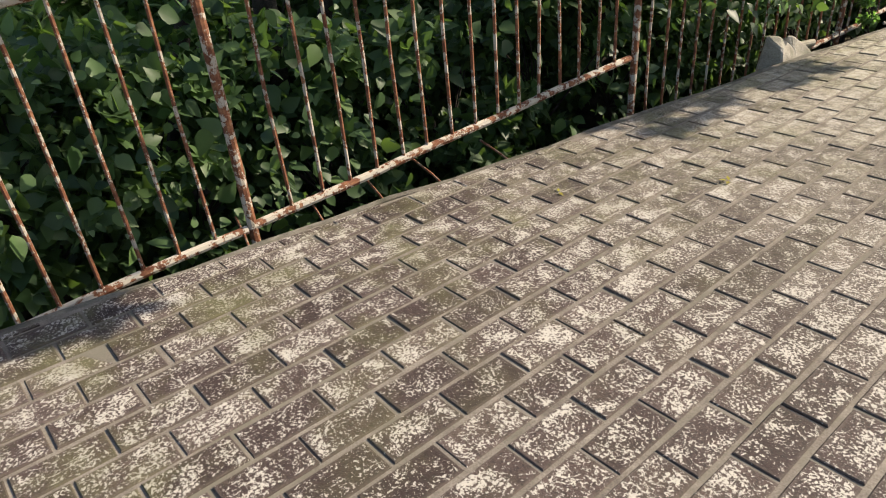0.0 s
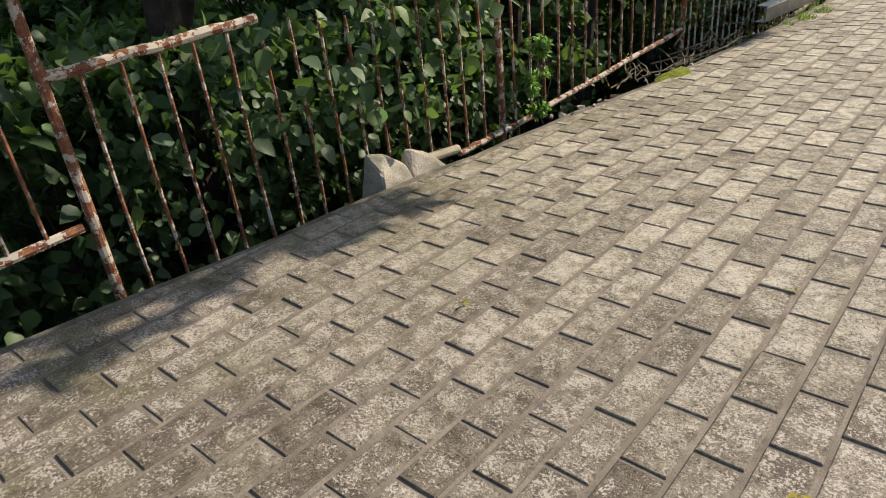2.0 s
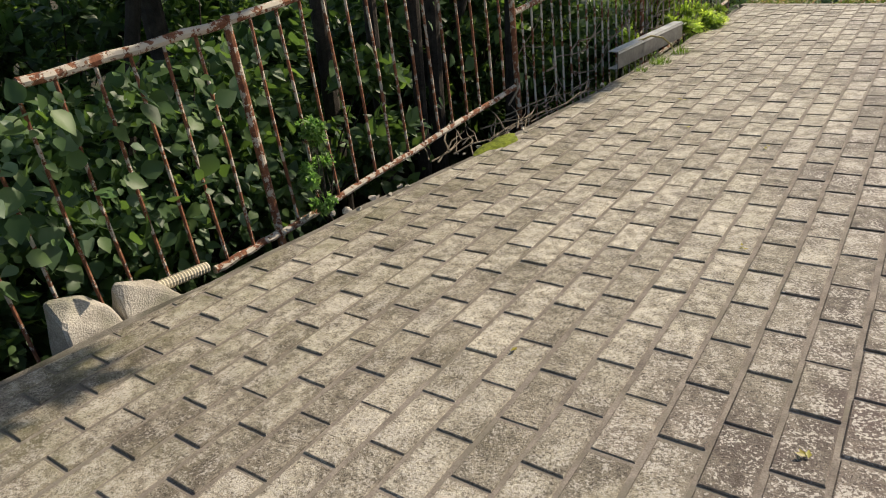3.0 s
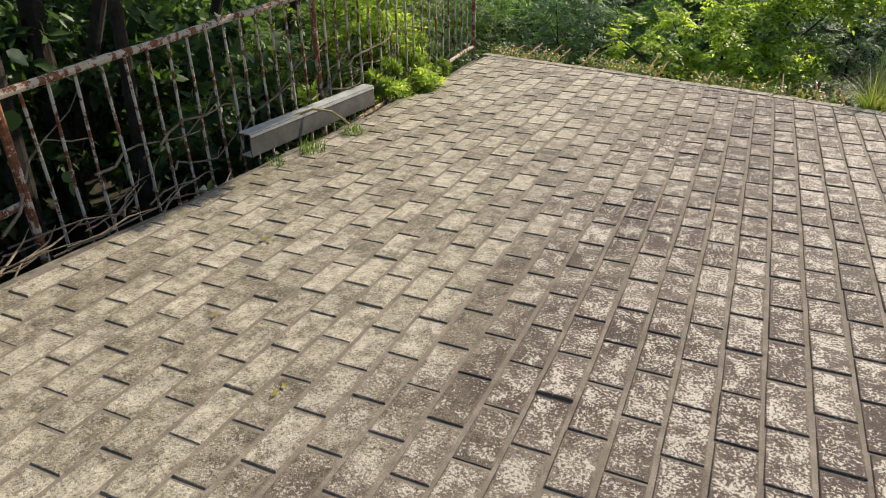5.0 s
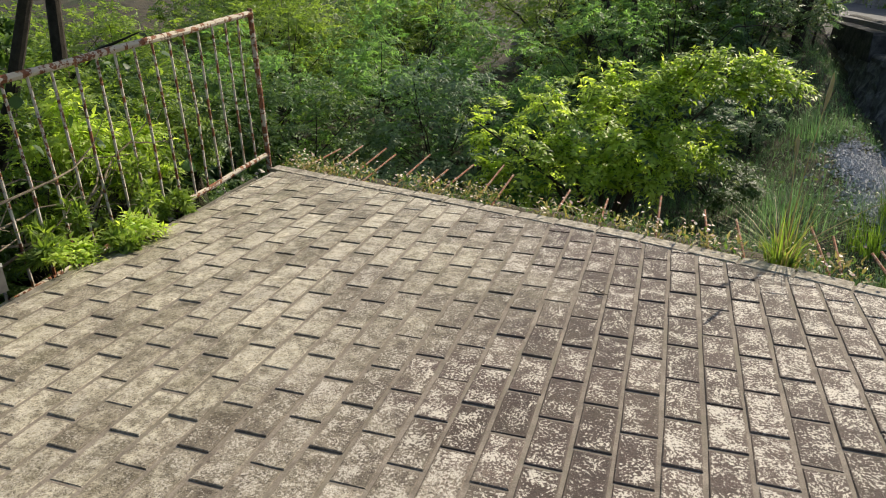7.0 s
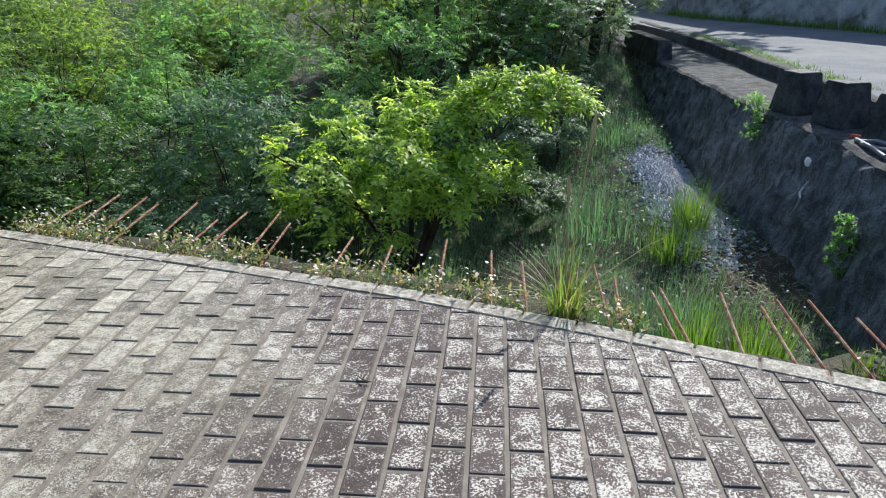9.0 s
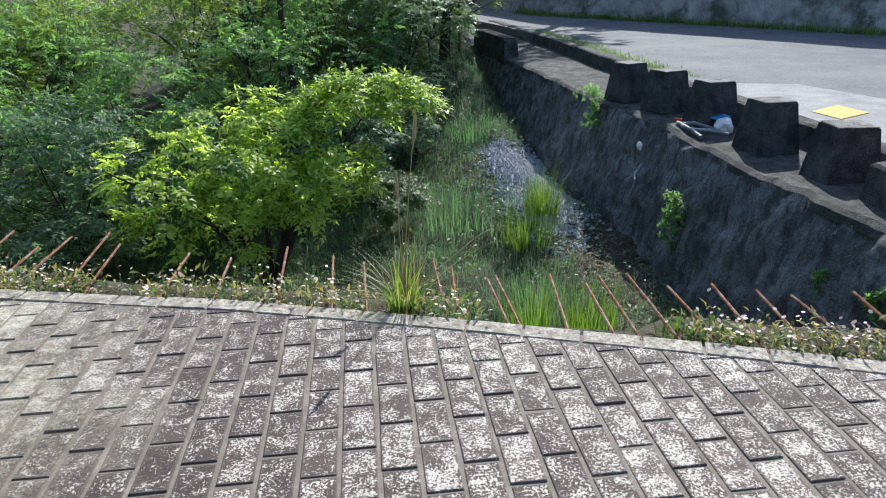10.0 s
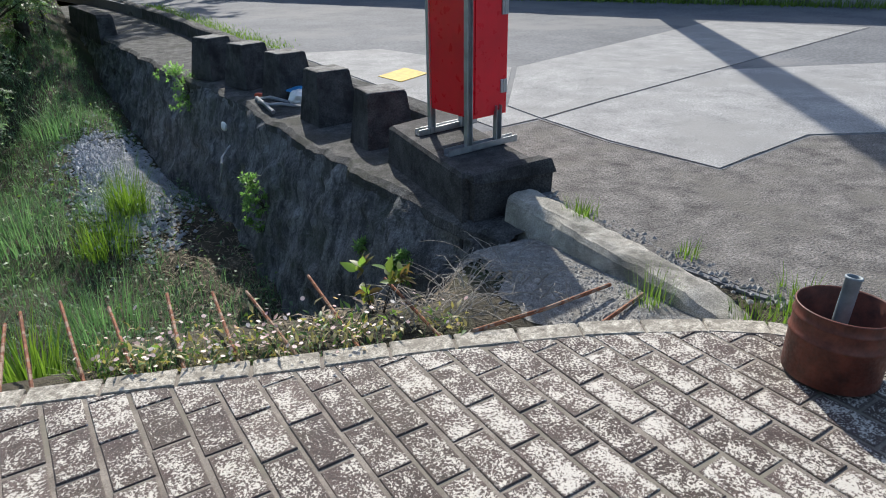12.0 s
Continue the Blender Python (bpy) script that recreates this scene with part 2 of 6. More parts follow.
M_CHANNEL = mat_plain("painted_channel", (0.55, 0.56, 0.55), 0.5, 0.3, 0.3, 7.0)
M_DARKMETAL = mat_plain("grey_channel_side", (0.15, 0.15, 0.145), 0.42, 0.35, 0.5, 7.0)
M_RED = mat_plain("red_enamel", (0.70, 0.012, 0.026), 0.35, 0.0, 0.18, 3.0)
M_YELLOW = mat_plain("yellow_road_paint", (0.50, 0.34, 0.05), 0.8, 0.0, 0.25, 14.0)
M_WHITE = mat_plain("white_plastic", (0.75, 0.75, 0.72), 0.45, 0.0, 0.2, 9.0)
M_BLUE = mat_plain("blue_plastic", (0.04, 0.25, 0.52), 0.4, 0.0, 0.2, 9.0)
M_ORANGE = mat_plain("orange_plastic", (0.62, 0.10, 0.05), 0.45, 0.0, 0.2, 9.0)
M_BEIGE = mat_plain("beige_corrugated_plastic", (0.50, 0.44, 0.32), 0.5, 0.0, 0.25, 12.0)
M_TWIG = mat_stone("dry_twig", (0.13, 0.10, 0.07), (0.34, 0.29, 0.22), 20.0, 0.95, 0.5)
M_PALETWIG = mat_stone("bleached_twig", (0.15, 0.135, 0.115), (0.42, 0.385, 0.335), 20.0, 0.95, 0.4)
M_BARK = mat_stone("dark_bark", (0.02, 0.017, 0.013), (0.075, 0.062, 0.05), 9.0, 0.95, 0.8, None, 0.02)
M_MOSS = mat_stone("bright_moss", (0.08, 0.11, 0.015), (0.27, 0.32, 0.04), 30.0, 1.0, 0.9, None, 0.01)
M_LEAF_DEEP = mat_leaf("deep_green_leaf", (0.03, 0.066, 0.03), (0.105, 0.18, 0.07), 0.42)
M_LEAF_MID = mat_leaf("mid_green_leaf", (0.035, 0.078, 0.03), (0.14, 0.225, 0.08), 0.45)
# Lit copies of the leaf: sunlight is worked into the base colour.
M_LEAF_LIT = mat_leaf("lit_green_leaf", (0.085, 0.145, 0.035), (0.25, 0.35, 0.09), 0.55)
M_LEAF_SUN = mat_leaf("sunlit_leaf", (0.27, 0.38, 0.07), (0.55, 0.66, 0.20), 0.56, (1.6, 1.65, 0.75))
M_LEAF_BLUE = mat_leaf("grey_green_leaf", (0.07, 0.125, 0.08), (0.22, 0.31, 0.20), 0.55, (1.35, 1.55, 0.9))
# Lightened to hold the haze over the far growth.
M_LEAF_FAR = mat_leaf("soft_green_leaf", (0.09, 0.17, 0.06), (0.24, 0.37, 0.15), 0.6, (1.3, 1.6, 0.8))
M_GRASS = mat_leaf("grass_blade", (0.055, 0.11, 0.022), (0.19, 0.28, 0.06), 0.4, (1.4, 1.6, 0.7))
# Bluer copy of the grass; the gully's shade is in the colour.
M_GRASS_DIM = mat_leaf("dull_grass_blade", (0.055, 0.11, 0.07), (0.18, 0.28, 0.16), 0.48, (1.2, 1.5, 0.85))
M_STRAW = mat_leaf("straw", (0.22, 0.19, 0.10), (0.42, 0.37, 0.22), 0.3)
M_PETAL = mat_leaf("pale_petal", (0.58, 0.36, 0.38), (0.80, 0.72, 0.70), 0.3)
M_EDGING = mat_stone("rough_edging", (0.08, 0.072, 0.06), (0.28, 0.255, 0.21), 7.0, 0.95, 0.8, (0.06, 0.06, 0.04), 0.015)
M_DEADLEAF = mat_leaf("fallen_leaf", (0.18, 0.12, 0.02), (0.34, 0.32, 0.05), 0.3)
M_REDLEAF = mat_leaf("reddish_leaf", (0.13, 0.07, 0.04), (0.14, 0.24, 0.07), 0.4)


# ---- mesh helpers ----
class Shape:
    """Gathers vertices and faces for one mesh."""

    def __init__(self):
        self.v, self.f, self.m = [], [], []

    def add(self, verts, faces, mi=0):
        o = len(self.v)
        self.v.extend(tuple(p) for p in verts)
        self.f.extend(tuple(i + o for i in q) for q in faces)
        self.m.extend([mi] * len(faces))

    def prism(self, low, high, bevel=0.0, mi=0):
        """A solid between two rings of equal count, the upper one bevelled."""
        n = len(low)
        rings = [low]
        if bevel > 0:
            c = [sum(p[k] for p in high) / n for k in range(3)]
            side, top = [], []
            for a, h in zip(low, high):
                L = math.dist(a, h)
                side.append([h[k] + (a[k] - h[k]) * min(0.45, bevel / L) for k in range(3)])
                r = math.dist(h, c)
                top.append([h[k] + (c[k] - h[k]) * min(0.45, 1.3 * bevel / r) for k in range(3)])
            rings += [side, top]
        else:
            rings.append(high)
        vs = [p for r in rings for p in r]
        fs = [tuple(range(n - 1, -1, -1)), tuple(range((len(rings) - 1) * n, len(rings) * n))]
        for r in range(len(rings) - 1):
            for i in range(n):
                j = (i + 1) % n
                fs.append((r * n + i, r * n + j, (r + 1) * n + j, (r + 1) * n + i))
        self.add(vs, fs, mi)

    def box(self, m, sx, sy, sz, bevel=0.0, mi=0, taper=1.0):
        """A box standing on the origin of m."""
        q = [(-1, -1), (1, -1), (1, 1), (-1, 1)]
        lo = [m @ Vector((a * sx / 2, b * sy / 2, 0)) for a, b in q]
        hi = [m @ Vector((a * sx / 2 * taper, b * sy / 2 * taper, sz)) for a, b in q]
        self.prism(lo, hi, bevel, mi)

    def tube(self, pts, radii, n=6, mi=0, cap=True):
        pts = [Vector(p) for p in pts]
        if isinstance(radii, (int, float)):
            radii = [radii] * len(pts)
        rings = []
        ref = None
        for i, p in enumerate(pts):
            d = (pts[min(i + 1, len(pts) - 1)] - pts[max(i - 1, 0)]).normalized()
            if ref is None:
                ref = d.orthogonal().normalized()
            u = (ref - d * ref.dot(d))
            u = u.normalized() if u.length > 1e-6 else d.orthogonal().normalized()
            ref = u
            w = d.cross(u)
            rings.append([p + (u * math.cos(2 * math.pi * k / n) + w * math.sin(2 * math.pi * k / n)) * radii[i] for k in range(n)])
        vs = [p for r in rings for p in r]
        fs = []
        for r in range(len(rings) - 1):
            for i in range(n):
                j = (i + 1) % n
                fs.append((r * n + i, r * n + j, (r + 1) * n + j, (r + 1) * n + i))
        if cap:
            fs.append(tuple(range(n - 1, -1, -1)))
            fs.append(tuple(range((len(rings) - 1) * n, len(rings) * n)))
        self.add(vs, fs, mi)

    def mesh(self, name, mats, smooth=False):
        me = bpy.data.meshes.new(name)
        me.from_pydata(self.v, [], self.f)
        for mm in (mats if isinstance(mats, (list, tuple)) else [mats]):
            me.materials.append(mm)
        me.polygons.foreach_set("material_index", self.m)
        if smooth:
            me.polygons.foreach_set("use_smooth", [True] * len(self.f))
        me.update()
        return me


def part(name, shape, material, parent, label="", smooth=False):
    ob = new(name, shape.mesh(name, material, smooth))
    if parent:
        ob.parent = parent
    return tagged(ob, label)


def thing(name, label, category, group="", kind="", loc=(0, 0, 0)):
    ob = new(name)
    ob.location = loc
    ob.empty_display_size = 0.1
    return tagged(ob, label, category, group, kind)


def solo(name, shape, material, label, category, group="", kind="", smooth=False):
    return tagged(new(name, shape.mesh(name, material, smooth)), label, category, group, kind)


RNG = np.random.default_rng(7)


def quads_mesh(name, V, F, mats, mi=None, flat=False):
    """A mesh from arrays: V (n,3), F a list of (m,k) index arrays."""
    me = bpy.data.meshes.new(name)
    loops = np.concatenate([f.ravel() for f in F]).astype(np.int32)
    sizes = np.concatenate([np.full(len(f), f.shape[1]) for f in F]).astype(np.int32)
    starts = np.concatenate([[0], np.cumsum(sizes)[:-1]]).astype(np.int32)
    me.vertices.add(len(V))
    me.vertices.foreach_set("co", V.astype(np.float32).ravel())
    me.loops.add(len(loops))
    me.loops.foreach_set("vertex_index", loops)
    me.polygons.add(len(sizes))
    me.polygons.foreach_set("loop_start", starts)
    me.polygons.foreach_set("loop_total", sizes)
    for mm in (mats if isinstance(mats, (list, tuple)) else [mats]):
        me.materials.append(mm)
    if mi is not None:
        me.polygons.foreach_set("material_index", np.asarray(mi, np.int32))
    if flat:
        me.polygons.foreach_set("use_smooth", [False] * len(sizes))
    me.update(calc_edges=True)
    return me


def unit(a):
    return a / (np.linalg.norm(a, axis=-1, keepdims=True) + 1e-9)


def leaves(base, direction, normal, length, width, fold=0.25, droop=0.25):
    """Pointed leaves with a folded midrib: arrays of base points, directions, normals and sizes."""
    n = len(base)
    d = unit(direction)
    s = unit(np.cross(d, normal))
    up = np.cross(s, d)
    L, W = length[:, None], width[:, None]
    b0 = base
    mid = base + d * L * 0.45 + up * L * 0.03
    tip = base + d * L - up * L * droop
    l = base + d * L * 0.40 - s * W * 0.5 + up * W * fold
    r = base + d * L * 0.40 + s * W * 0.5 + up * W * fold
    V = np.stack([b0, r, tip, l, mid], 1).reshape(-1, 3)
    o = (np.arange(n) * 5)[:, None]
    F = np.concatenate([o + np.array([[0, 1, 4]]), o + np.array([[1, 2, 4]]), o + np.array([[2, 3, 4]]), o + np.array([[3, 0, 4]])])
    return V, F


def round_leaves(base, direction, normal, length, width, fold=0.12, droop=0.15):
    """Broad oval leaves with a pointed tip, folded along the midrib."""
    n = len(base)
    d = unit(direction)
    s = unit(np.cross(d, normal))
    up = np.cross(s, d)
    L, W = length[:, None], width[:, None]
    prof = ((0.0, 0.0), (0.14, 0.34), (0.38, 0.5), (0.68, 0.33), (1.0, 0.0))
    mids = [base + d * L * t - up * L * droop * t * t for t, w in prof]
    rt = [m_ + s * W * w + up * W * w * fold * 2 for m_, (t, w) in zip(mids, prof)]
    lf = [m_ - s * W * w + up * W * w * fold * 2 for m_, (t, w) in zip(mids, prof)]
    V = np.stack(mids + rt[1:4] + lf[1:4], 1).reshape(-1, 3)
    o = (np.arange(n) * 11)[:, None]
    tri = np.concatenate([o + np.array([q]) for q in ((0, 5, 1), (0, 1, 8), (7, 4, 3), (3, 4, 10))])
    quad = np.concatenate([o + np.array([q]) for q in ((1, 5, 6, 2), (2, 6, 7, 3), (8, 1, 2, 9), (9, 2, 3, 10))])
    return V, tri, quad


def blades(base, lean, height, width, seg=4):
    """Grass blades: tapered strips that bend over."""
    n = len(base)
    side = unit(np.stack([-lean[:, 1], lean[:, 0], np.zeros(n)], 1))
    V = []
    for k in range(seg + 1):
        t = k / seg
        c = base + np.stack([lean[:, 0] * t * t, lean[:, 1] * t * t, height * (t - 0.28 * t * t * np.minimum(1.0, np.hypot(lean[:, 0], lean[:, 1]) / height))], 1)
        w = (width * (1 - t) * (0.6 + 0.4 * (1 - t)) * 0.5)[:, None]
        V += [c - side * w, c + side * w]
    V = np.stack(V, 1).reshape(-1, 3)
    o = (np.arange(n) * 2 * (seg + 1))[:, None]
    F = [o + np.array([[2 * k, 2 * k + 1, 2 * k + 3, 2 * k + 2]]) for k in range(seg)]
    return V, np.concatenate(F)


def rosettes(tips, outward, count, length, width, spread=0.9, rng=RNG, broad=False):
    """Fans of leaflets round twig tips."""
    n = len(tips)
    o = unit(outward)
    a = unit(np.cross(o, np.array([0.13, 0.2, 1.0])))
    b = np.cross(o, a)
    ang = rng.uniform(0, 6.28, (n, 1)) + np.arange(count)[None] * 6.283 / count + rng.uniform(-0.35, 0.35, (n, count))
    k = rng.uniform(0.55, 1.25, (n, count)) * spread
    d = o[:, None] + (a[:, None] * np.cos(ang)[..., None] + b[:, None] * np.sin(ang)[..., None]) * k[..., None]
    d[..., 2] -= 0.15
    L = length * rng.uniform(0.65, 1.25, (n, count))
    base = np.repeat(tips[:, None], count, 1) - o[:, None] * (rng.uniform(0, 0.6, (n, count, 1)) * length)
    nor = np.repeat(o[:, None], count, 1) + rng.normal(0, 0.3, (n, count, 3)) + np.array([0, 0, 0.5])
    make = round_leaves if broad else leaves
    return make(base.reshape(-1, 3), d.reshape(-1, 3), nor.reshape(-1, 3), L.ravel(), (L * width / length).ravel())


def sprays(tips, outward, pairs, leaf, width, rng):
    """Feathered leaves: leaflets in pairs along an arching midrib at each twig tip."""
    n = len(tips)
    o = unit(outward)
    d = unit(o * np.array([1.0, 1.0, 0.45]) + rng.normal(0, 0.35, (n, 3)))
    up = unit(np.array([0.0, 0.0, 1.0]) + 0.45 * o + rng.normal(0, 0.28, (n, 3)))
    s = unit(np.cross(d, up))
    L = leaf * rng.uniform(0.7, 1.25, n)
    reach = (pairs * 0.52 * L)[:, None]
    B, D, N, S = [], [], [], []
    for k in range(pairs + 1):
        f = (k + 0.5) / (pairs + 0.5)
        c = tips + d * reach * (f - 0.35) - np.array([0, 0, 0.32]) * reach * f * f
        for side in ((-1, 1) if k < pairs else (0,)):
            B.append(c)
            D.append(d * (0.6 if side else 1.0) + s * side + rng.normal(0, 0.16, (n, 3)))
            N.append(up + rng.normal(0, 0.22, (n, 3)))
            S.append(L * (1.0 - 0.35 * abs(f - 0.45)))
    ln = np.concatenate(S)
    return leaves(np.concatenate(B), np.concatenate(D), np.concatenate(N), ln, ln * width / leaf)


def crown_points(rng, centre, radii, clumps, per, shell=0.75):
    """Twig tips spread over uneven clumps in an ellipsoid."""
    dirs = unit(rng.normal(0, 1, (clumps, 3)))
    rad = rng.uniform(0.35, 1.0, (clumps, 1)) ** 0.5
    cc = dirs * rad * np.array(radii) + np.array(centre)
    cr = np.array(radii).mean() * rng.uniform(0.20, 0.46, clumps)
    d = unit(rng.normal(0, 1, (clumps, per, 3)))
    r = rng.uniform(shell * 0.6, 1.0, (clumps, per, 1))
    sq = np.array([1.0, 1.0, 0.62])
    P = cc[:, None] + d * r * cr[:, None, None] * sq
    out = d * sq + dirs[:, None] * 0.5 + np.array([0, 0, 0.35])
    return cc, P.reshape(-1, 3), out.reshape(-1, 3)


# ---- plan ----
LEFT_EDGE = [(-9.0, -2.45), (-5.0, -2.06), (-3.5, -1.90), (-2.5, -1.78), (-0.75, -1.61), (0.75, -1.46), (1.85, -1.31), (3.2, -1.21), (5.1, -1.13), (6.7, -1.11), (7.75, -1.14), (9.0, -1.14)]
FAR_EDGE = [(-3.0, 8.0), (-1.15, 7.70), (-0.36, 7.50), (0.42, 7.31), (1.43, 7.05), (2.35, 6.74), (3.35, 6.38), (4.07, 6.10), (4.57, 5.92), (5.05, 5.71), (5.45, 5.49), (5.70, 5.33), (5.95, 5.02), (6.30, 4.50), (6.9, 3.4), (7.6, 1.5), (8.2, -1.5), (8.6, -9.0)]
_ly, _lx = np.array(LEFT_EDGE).T
_fx, _fy = np.array(FAR_EDGE).T
_fy = _fy + 0.03 * (_fy > 5.4)


def left_x(y):
    return np.interp(y, _ly, _lx)


def far_y(x):
    return np.interp(x, _fx, _fy)


def smooth01(a, b, v):
    t = np.clip((v - a) / (b - a), 0, 1)
    return t * t * (3 - 2 * t)


def wall_top_x(y):
    return np.interp(y, [6.6, 7.1, 7.8, 8.5, 9.4, 11.5, 12.4, 14.0, 16.0, 19.0, 26.0], [5.62, 5.52, 5.46, 5.48, 5.53, 5.60, 5.56, 5.38, 5.30, 5.16, 4.8])


def ledge_z(y):
    return np.interp(y, [6.6, 8.3, 9.3, 10.6, 26.0], [-0.13, -0.15, -0.23, -0.255, -0.255])


def far_foot(y):
    return np.interp(y, [-60, 5, 11.5, 17.5, 23.2, 28, 60], [46, 22.3, 18.2, 14.3, 11.3, 8.6, 3.0])


def lumps(x, y, s):
    return (np.sin(x * 1.7 * s + 0.6) * np.sin(y * 1.3 * s + 1.1) + 0.5 * np.sin(x * 3.9 * s + y * 2.3 * s) + 0.3 * np.sin(y * 7.1 * s - x * 5.3 * s)) / 1.8


def height(x, y):
    """The lie of the land, all round."""
    x, y = np.asarray(x, float), np.asarray(y, float)
    dl = left_x(y) - x
    df = (y - far_y(x)) * 0.93
    wx = wall_top_x(y)
    left = -0.14 - 0.55 * smooth01(0.03, 0.5, dl) - 0.75 * smooth01(0.4, 2.6, dl) + 0.22 * np.maximum(dl - 5.0, 0) + 0.10 * lumps(x, y, 1.0) * smooth01(0.2, 1, dl)
    left = np.minimum(left, 9.0)
    floor = -1.62 + 0.40 * smooth01(13.5, 17.5, y) + 0.35 * smooth01(5.2, 4.2, x) * smooth01(10.2, 12.2, y) * smooth01(3.0, 4.2, x) - 0.25 * smooth01(3.2, 1.0, x) + 0.10 * lumps(x, y, 1.1)
    rise = 0.24 * np.maximum(y - 13.0 - 0.9 * np.maximum(x, 0), 0)
    shelf = 0.28 - 0.22 * smooth01(2.2, 2.6, x) * smooth01(3.6, 3.3, x)
    slope = smooth01(shelf, shelf + 0.75 + 0.95 * smooth01(2.0, 3.2, x), df)
    floor = floor - 0.6 * smooth01(2.7, 1.6, x) * smooth01(10.6, 9.2, y)
    deep = floor + np.minimum(rise, 8.0)
    corner = smooth01(4.75, 5.3, x + 0.25 * (6.4 - y)) * smooth01(7.7, 6.6, y)
    slope = slope * (1 - corner * 0.96)
    gully = -0.07 * (1 - slope) + deep * slope - 0.03 * corner
    z = np.where(df > 0, gully, -0.14)
    z = np.where((dl > 0) & (y < 7.75), left, z)
    both = (dl > 0) & (df > 0)
    z = np.where(both, np.minimum(left, gully), z)
    road = (x > wx - 0.02) & (y > 6.9)
    z = np.where(road, -0.50, z)
    road2 = (x > 6.55) & (df > -0.4)
    z = np.where(road2, -0.042, z)
    z = np.where((x > 5.88) & (x <= 6.56) & (y > 5.0) & (y < 8.6), -0.045, z)
    bank = x - far_foot(y)
    z = np.where(bank > 2.0, np.minimum(0.6 + bank * 0.45, 14.0), z)
    return z


# ---- ground ----
def axis(lo, hi, step, reach):
    a = list(np.arange(lo, hi + 1e-6, step))
    g, s = step, a[-1]
    up = []
    while s < reach:
        g *= 1.22
        s += g
        up.append(s)
    g, s = step, a[0]
    down = []
    while s > -reach:
        g *= 1.22
        s -= g
        down.append(s)
    return np.array(down[::-1] + a + up)


gx, gy = axis(-6.0, 7.6, 0.11, 420.0), axis(-8.0, 19.0, 0.11, 420.0)
GX, GY = np.meshgrid(gx, gy)
GZ = height(GX, GY)
gi = np.arange(len(gx) * len(gy)).reshape(len(gy), len(gx))
gf = np.stack([gi[:-1, :-1], gi[:-1, 1:], gi[1:, 1:], gi[1:, :-1]], -1).reshape(-1, 4)
ground = new("ground", quads_mesh("ground", np.stack([GX, GY, GZ], -1).reshape(-1, 3), [gf], M_SOIL))
ground.data.polygons.foreach_set("use_smooth", [True] * len(gf))
tagged(ground, "dark damp soil and leaf litter falling to a gully", "ground", kind="structure")


# ---- road ----
def poly_solid(shape, pts, z0, z1, mi=0):
    n = len(pts)
    shape.add([(x, y, z0) for x, y in pts] + [(x, y, z1) for x, y in pts],
              [tuple(range(n, 2 * n))] + [(i, (i + 1) % n, n + (i + 1) % n, n + i) for i in range(n)], mi)


road = thing("road", "grey worn asphalt road with pale concrete patches", "road", kind="structure")
s = Shape()
edge_in = [(6.62, y) for y in (8.7, 10, 12, 14, 17)] + [(6.5, 20.0), (6.2, 24.0), (5.6, 28.0), (4.2, 34.0), (1.0, 44.0), (-5, 60.0)]
edge_out = [(float(far_foot(y)), y) for y in (60, 44, 34, 28, 23.2, 20, 17.5, 14, 11.5, 8, 5, -5, -20)]
road_pts = [(9.2, -20.0), (8.75, -9.0), (8.35, -1.5), (7.75, 1.5), (7.05, 3.4), (6.42, 4.56), (6.06, 5.08), (5.93, 5.5), (5.83, 6.2), (5.90, 6.95), (6.06, 7.02), (6.29, 8.46), (6.5, 8.6)] + edge_in + edge_out
poly_solid(s, road_pts, -0.30, -0.03)
part("asphalt", s, M_ASPHALT, road)
s = Shape()
poly_solid(s, [(6.09, 5.12), (6.45, 4.6), (7.1, 3.5), (9.5, 3.2), (11.2, 5.2), (8.5, 6.75), (7.24, 6.63), (7.13, 7.54), (7.16, 8.33), (6.33, 8.3), (6.11, 6.98), (5.93, 6.9), (5.87, 6.2), (5.96, 5.5)], -0.05, -0.026)
part("coarse_patch", s, M_ROUGHASPH, road, "coarse dark asphalt verge with loose stones")
for pts in ([(7.19, 8.33), (7.16, 7.56), (7.27, 6.66), (8.5, 6.79), (11.2, 5.25), (13.0, 7.6), (10.21, 8.87), (8.16, 8.52)],
            [(8.14, 8.56), (10.2, 8.91), (15.1, 9.75), (13.9, 11.8), (8.53, 10.38), (7.24, 8.9), (7.19, 8.37)],
            [(6.68, 8.34), (7.16, 8.38), (7.21, 8.93), (8.46, 10.4), (7.9, 12.6), (6.75, 13.0)]):
    s = Shape()
    poly_solid(s, pts, -0.05, -0.022)
    part("concrete_slab", s, M_SLAB, road, "pale worn concrete road slab")
s = Shape()
poly_solid(s, [(6.93, 10.84), (7.43, 11.12), (7.47, 10.66), (6.98, 10.42)], -0.022, -0.015)
part("yellow_mark", s, M_YELLOW, road, "worn yellow painted square")
s = Shape()
for pts in ([(7.14, 8.34), (7.11, 7.54), (7.24, 6.62), (7.6, 6.7), (8.5, 6.76)], [(8.12, 8.54), (10.21, 8.89), (12.6, 9.3), (15.1, 9.77)], [(6.7, 8.32), (7.15, 8.35), (8.14, 8.54)]):
    s.tube([(x + 0.02 * math.sin(7 * x + 3 * y), y, -0.0215 + 0.0012 * math.sin(x * 5)) for x, y in pts], 0.0016, 4)
part("crack", s, M_BLOCK, road, "dark crack along the slab joints")

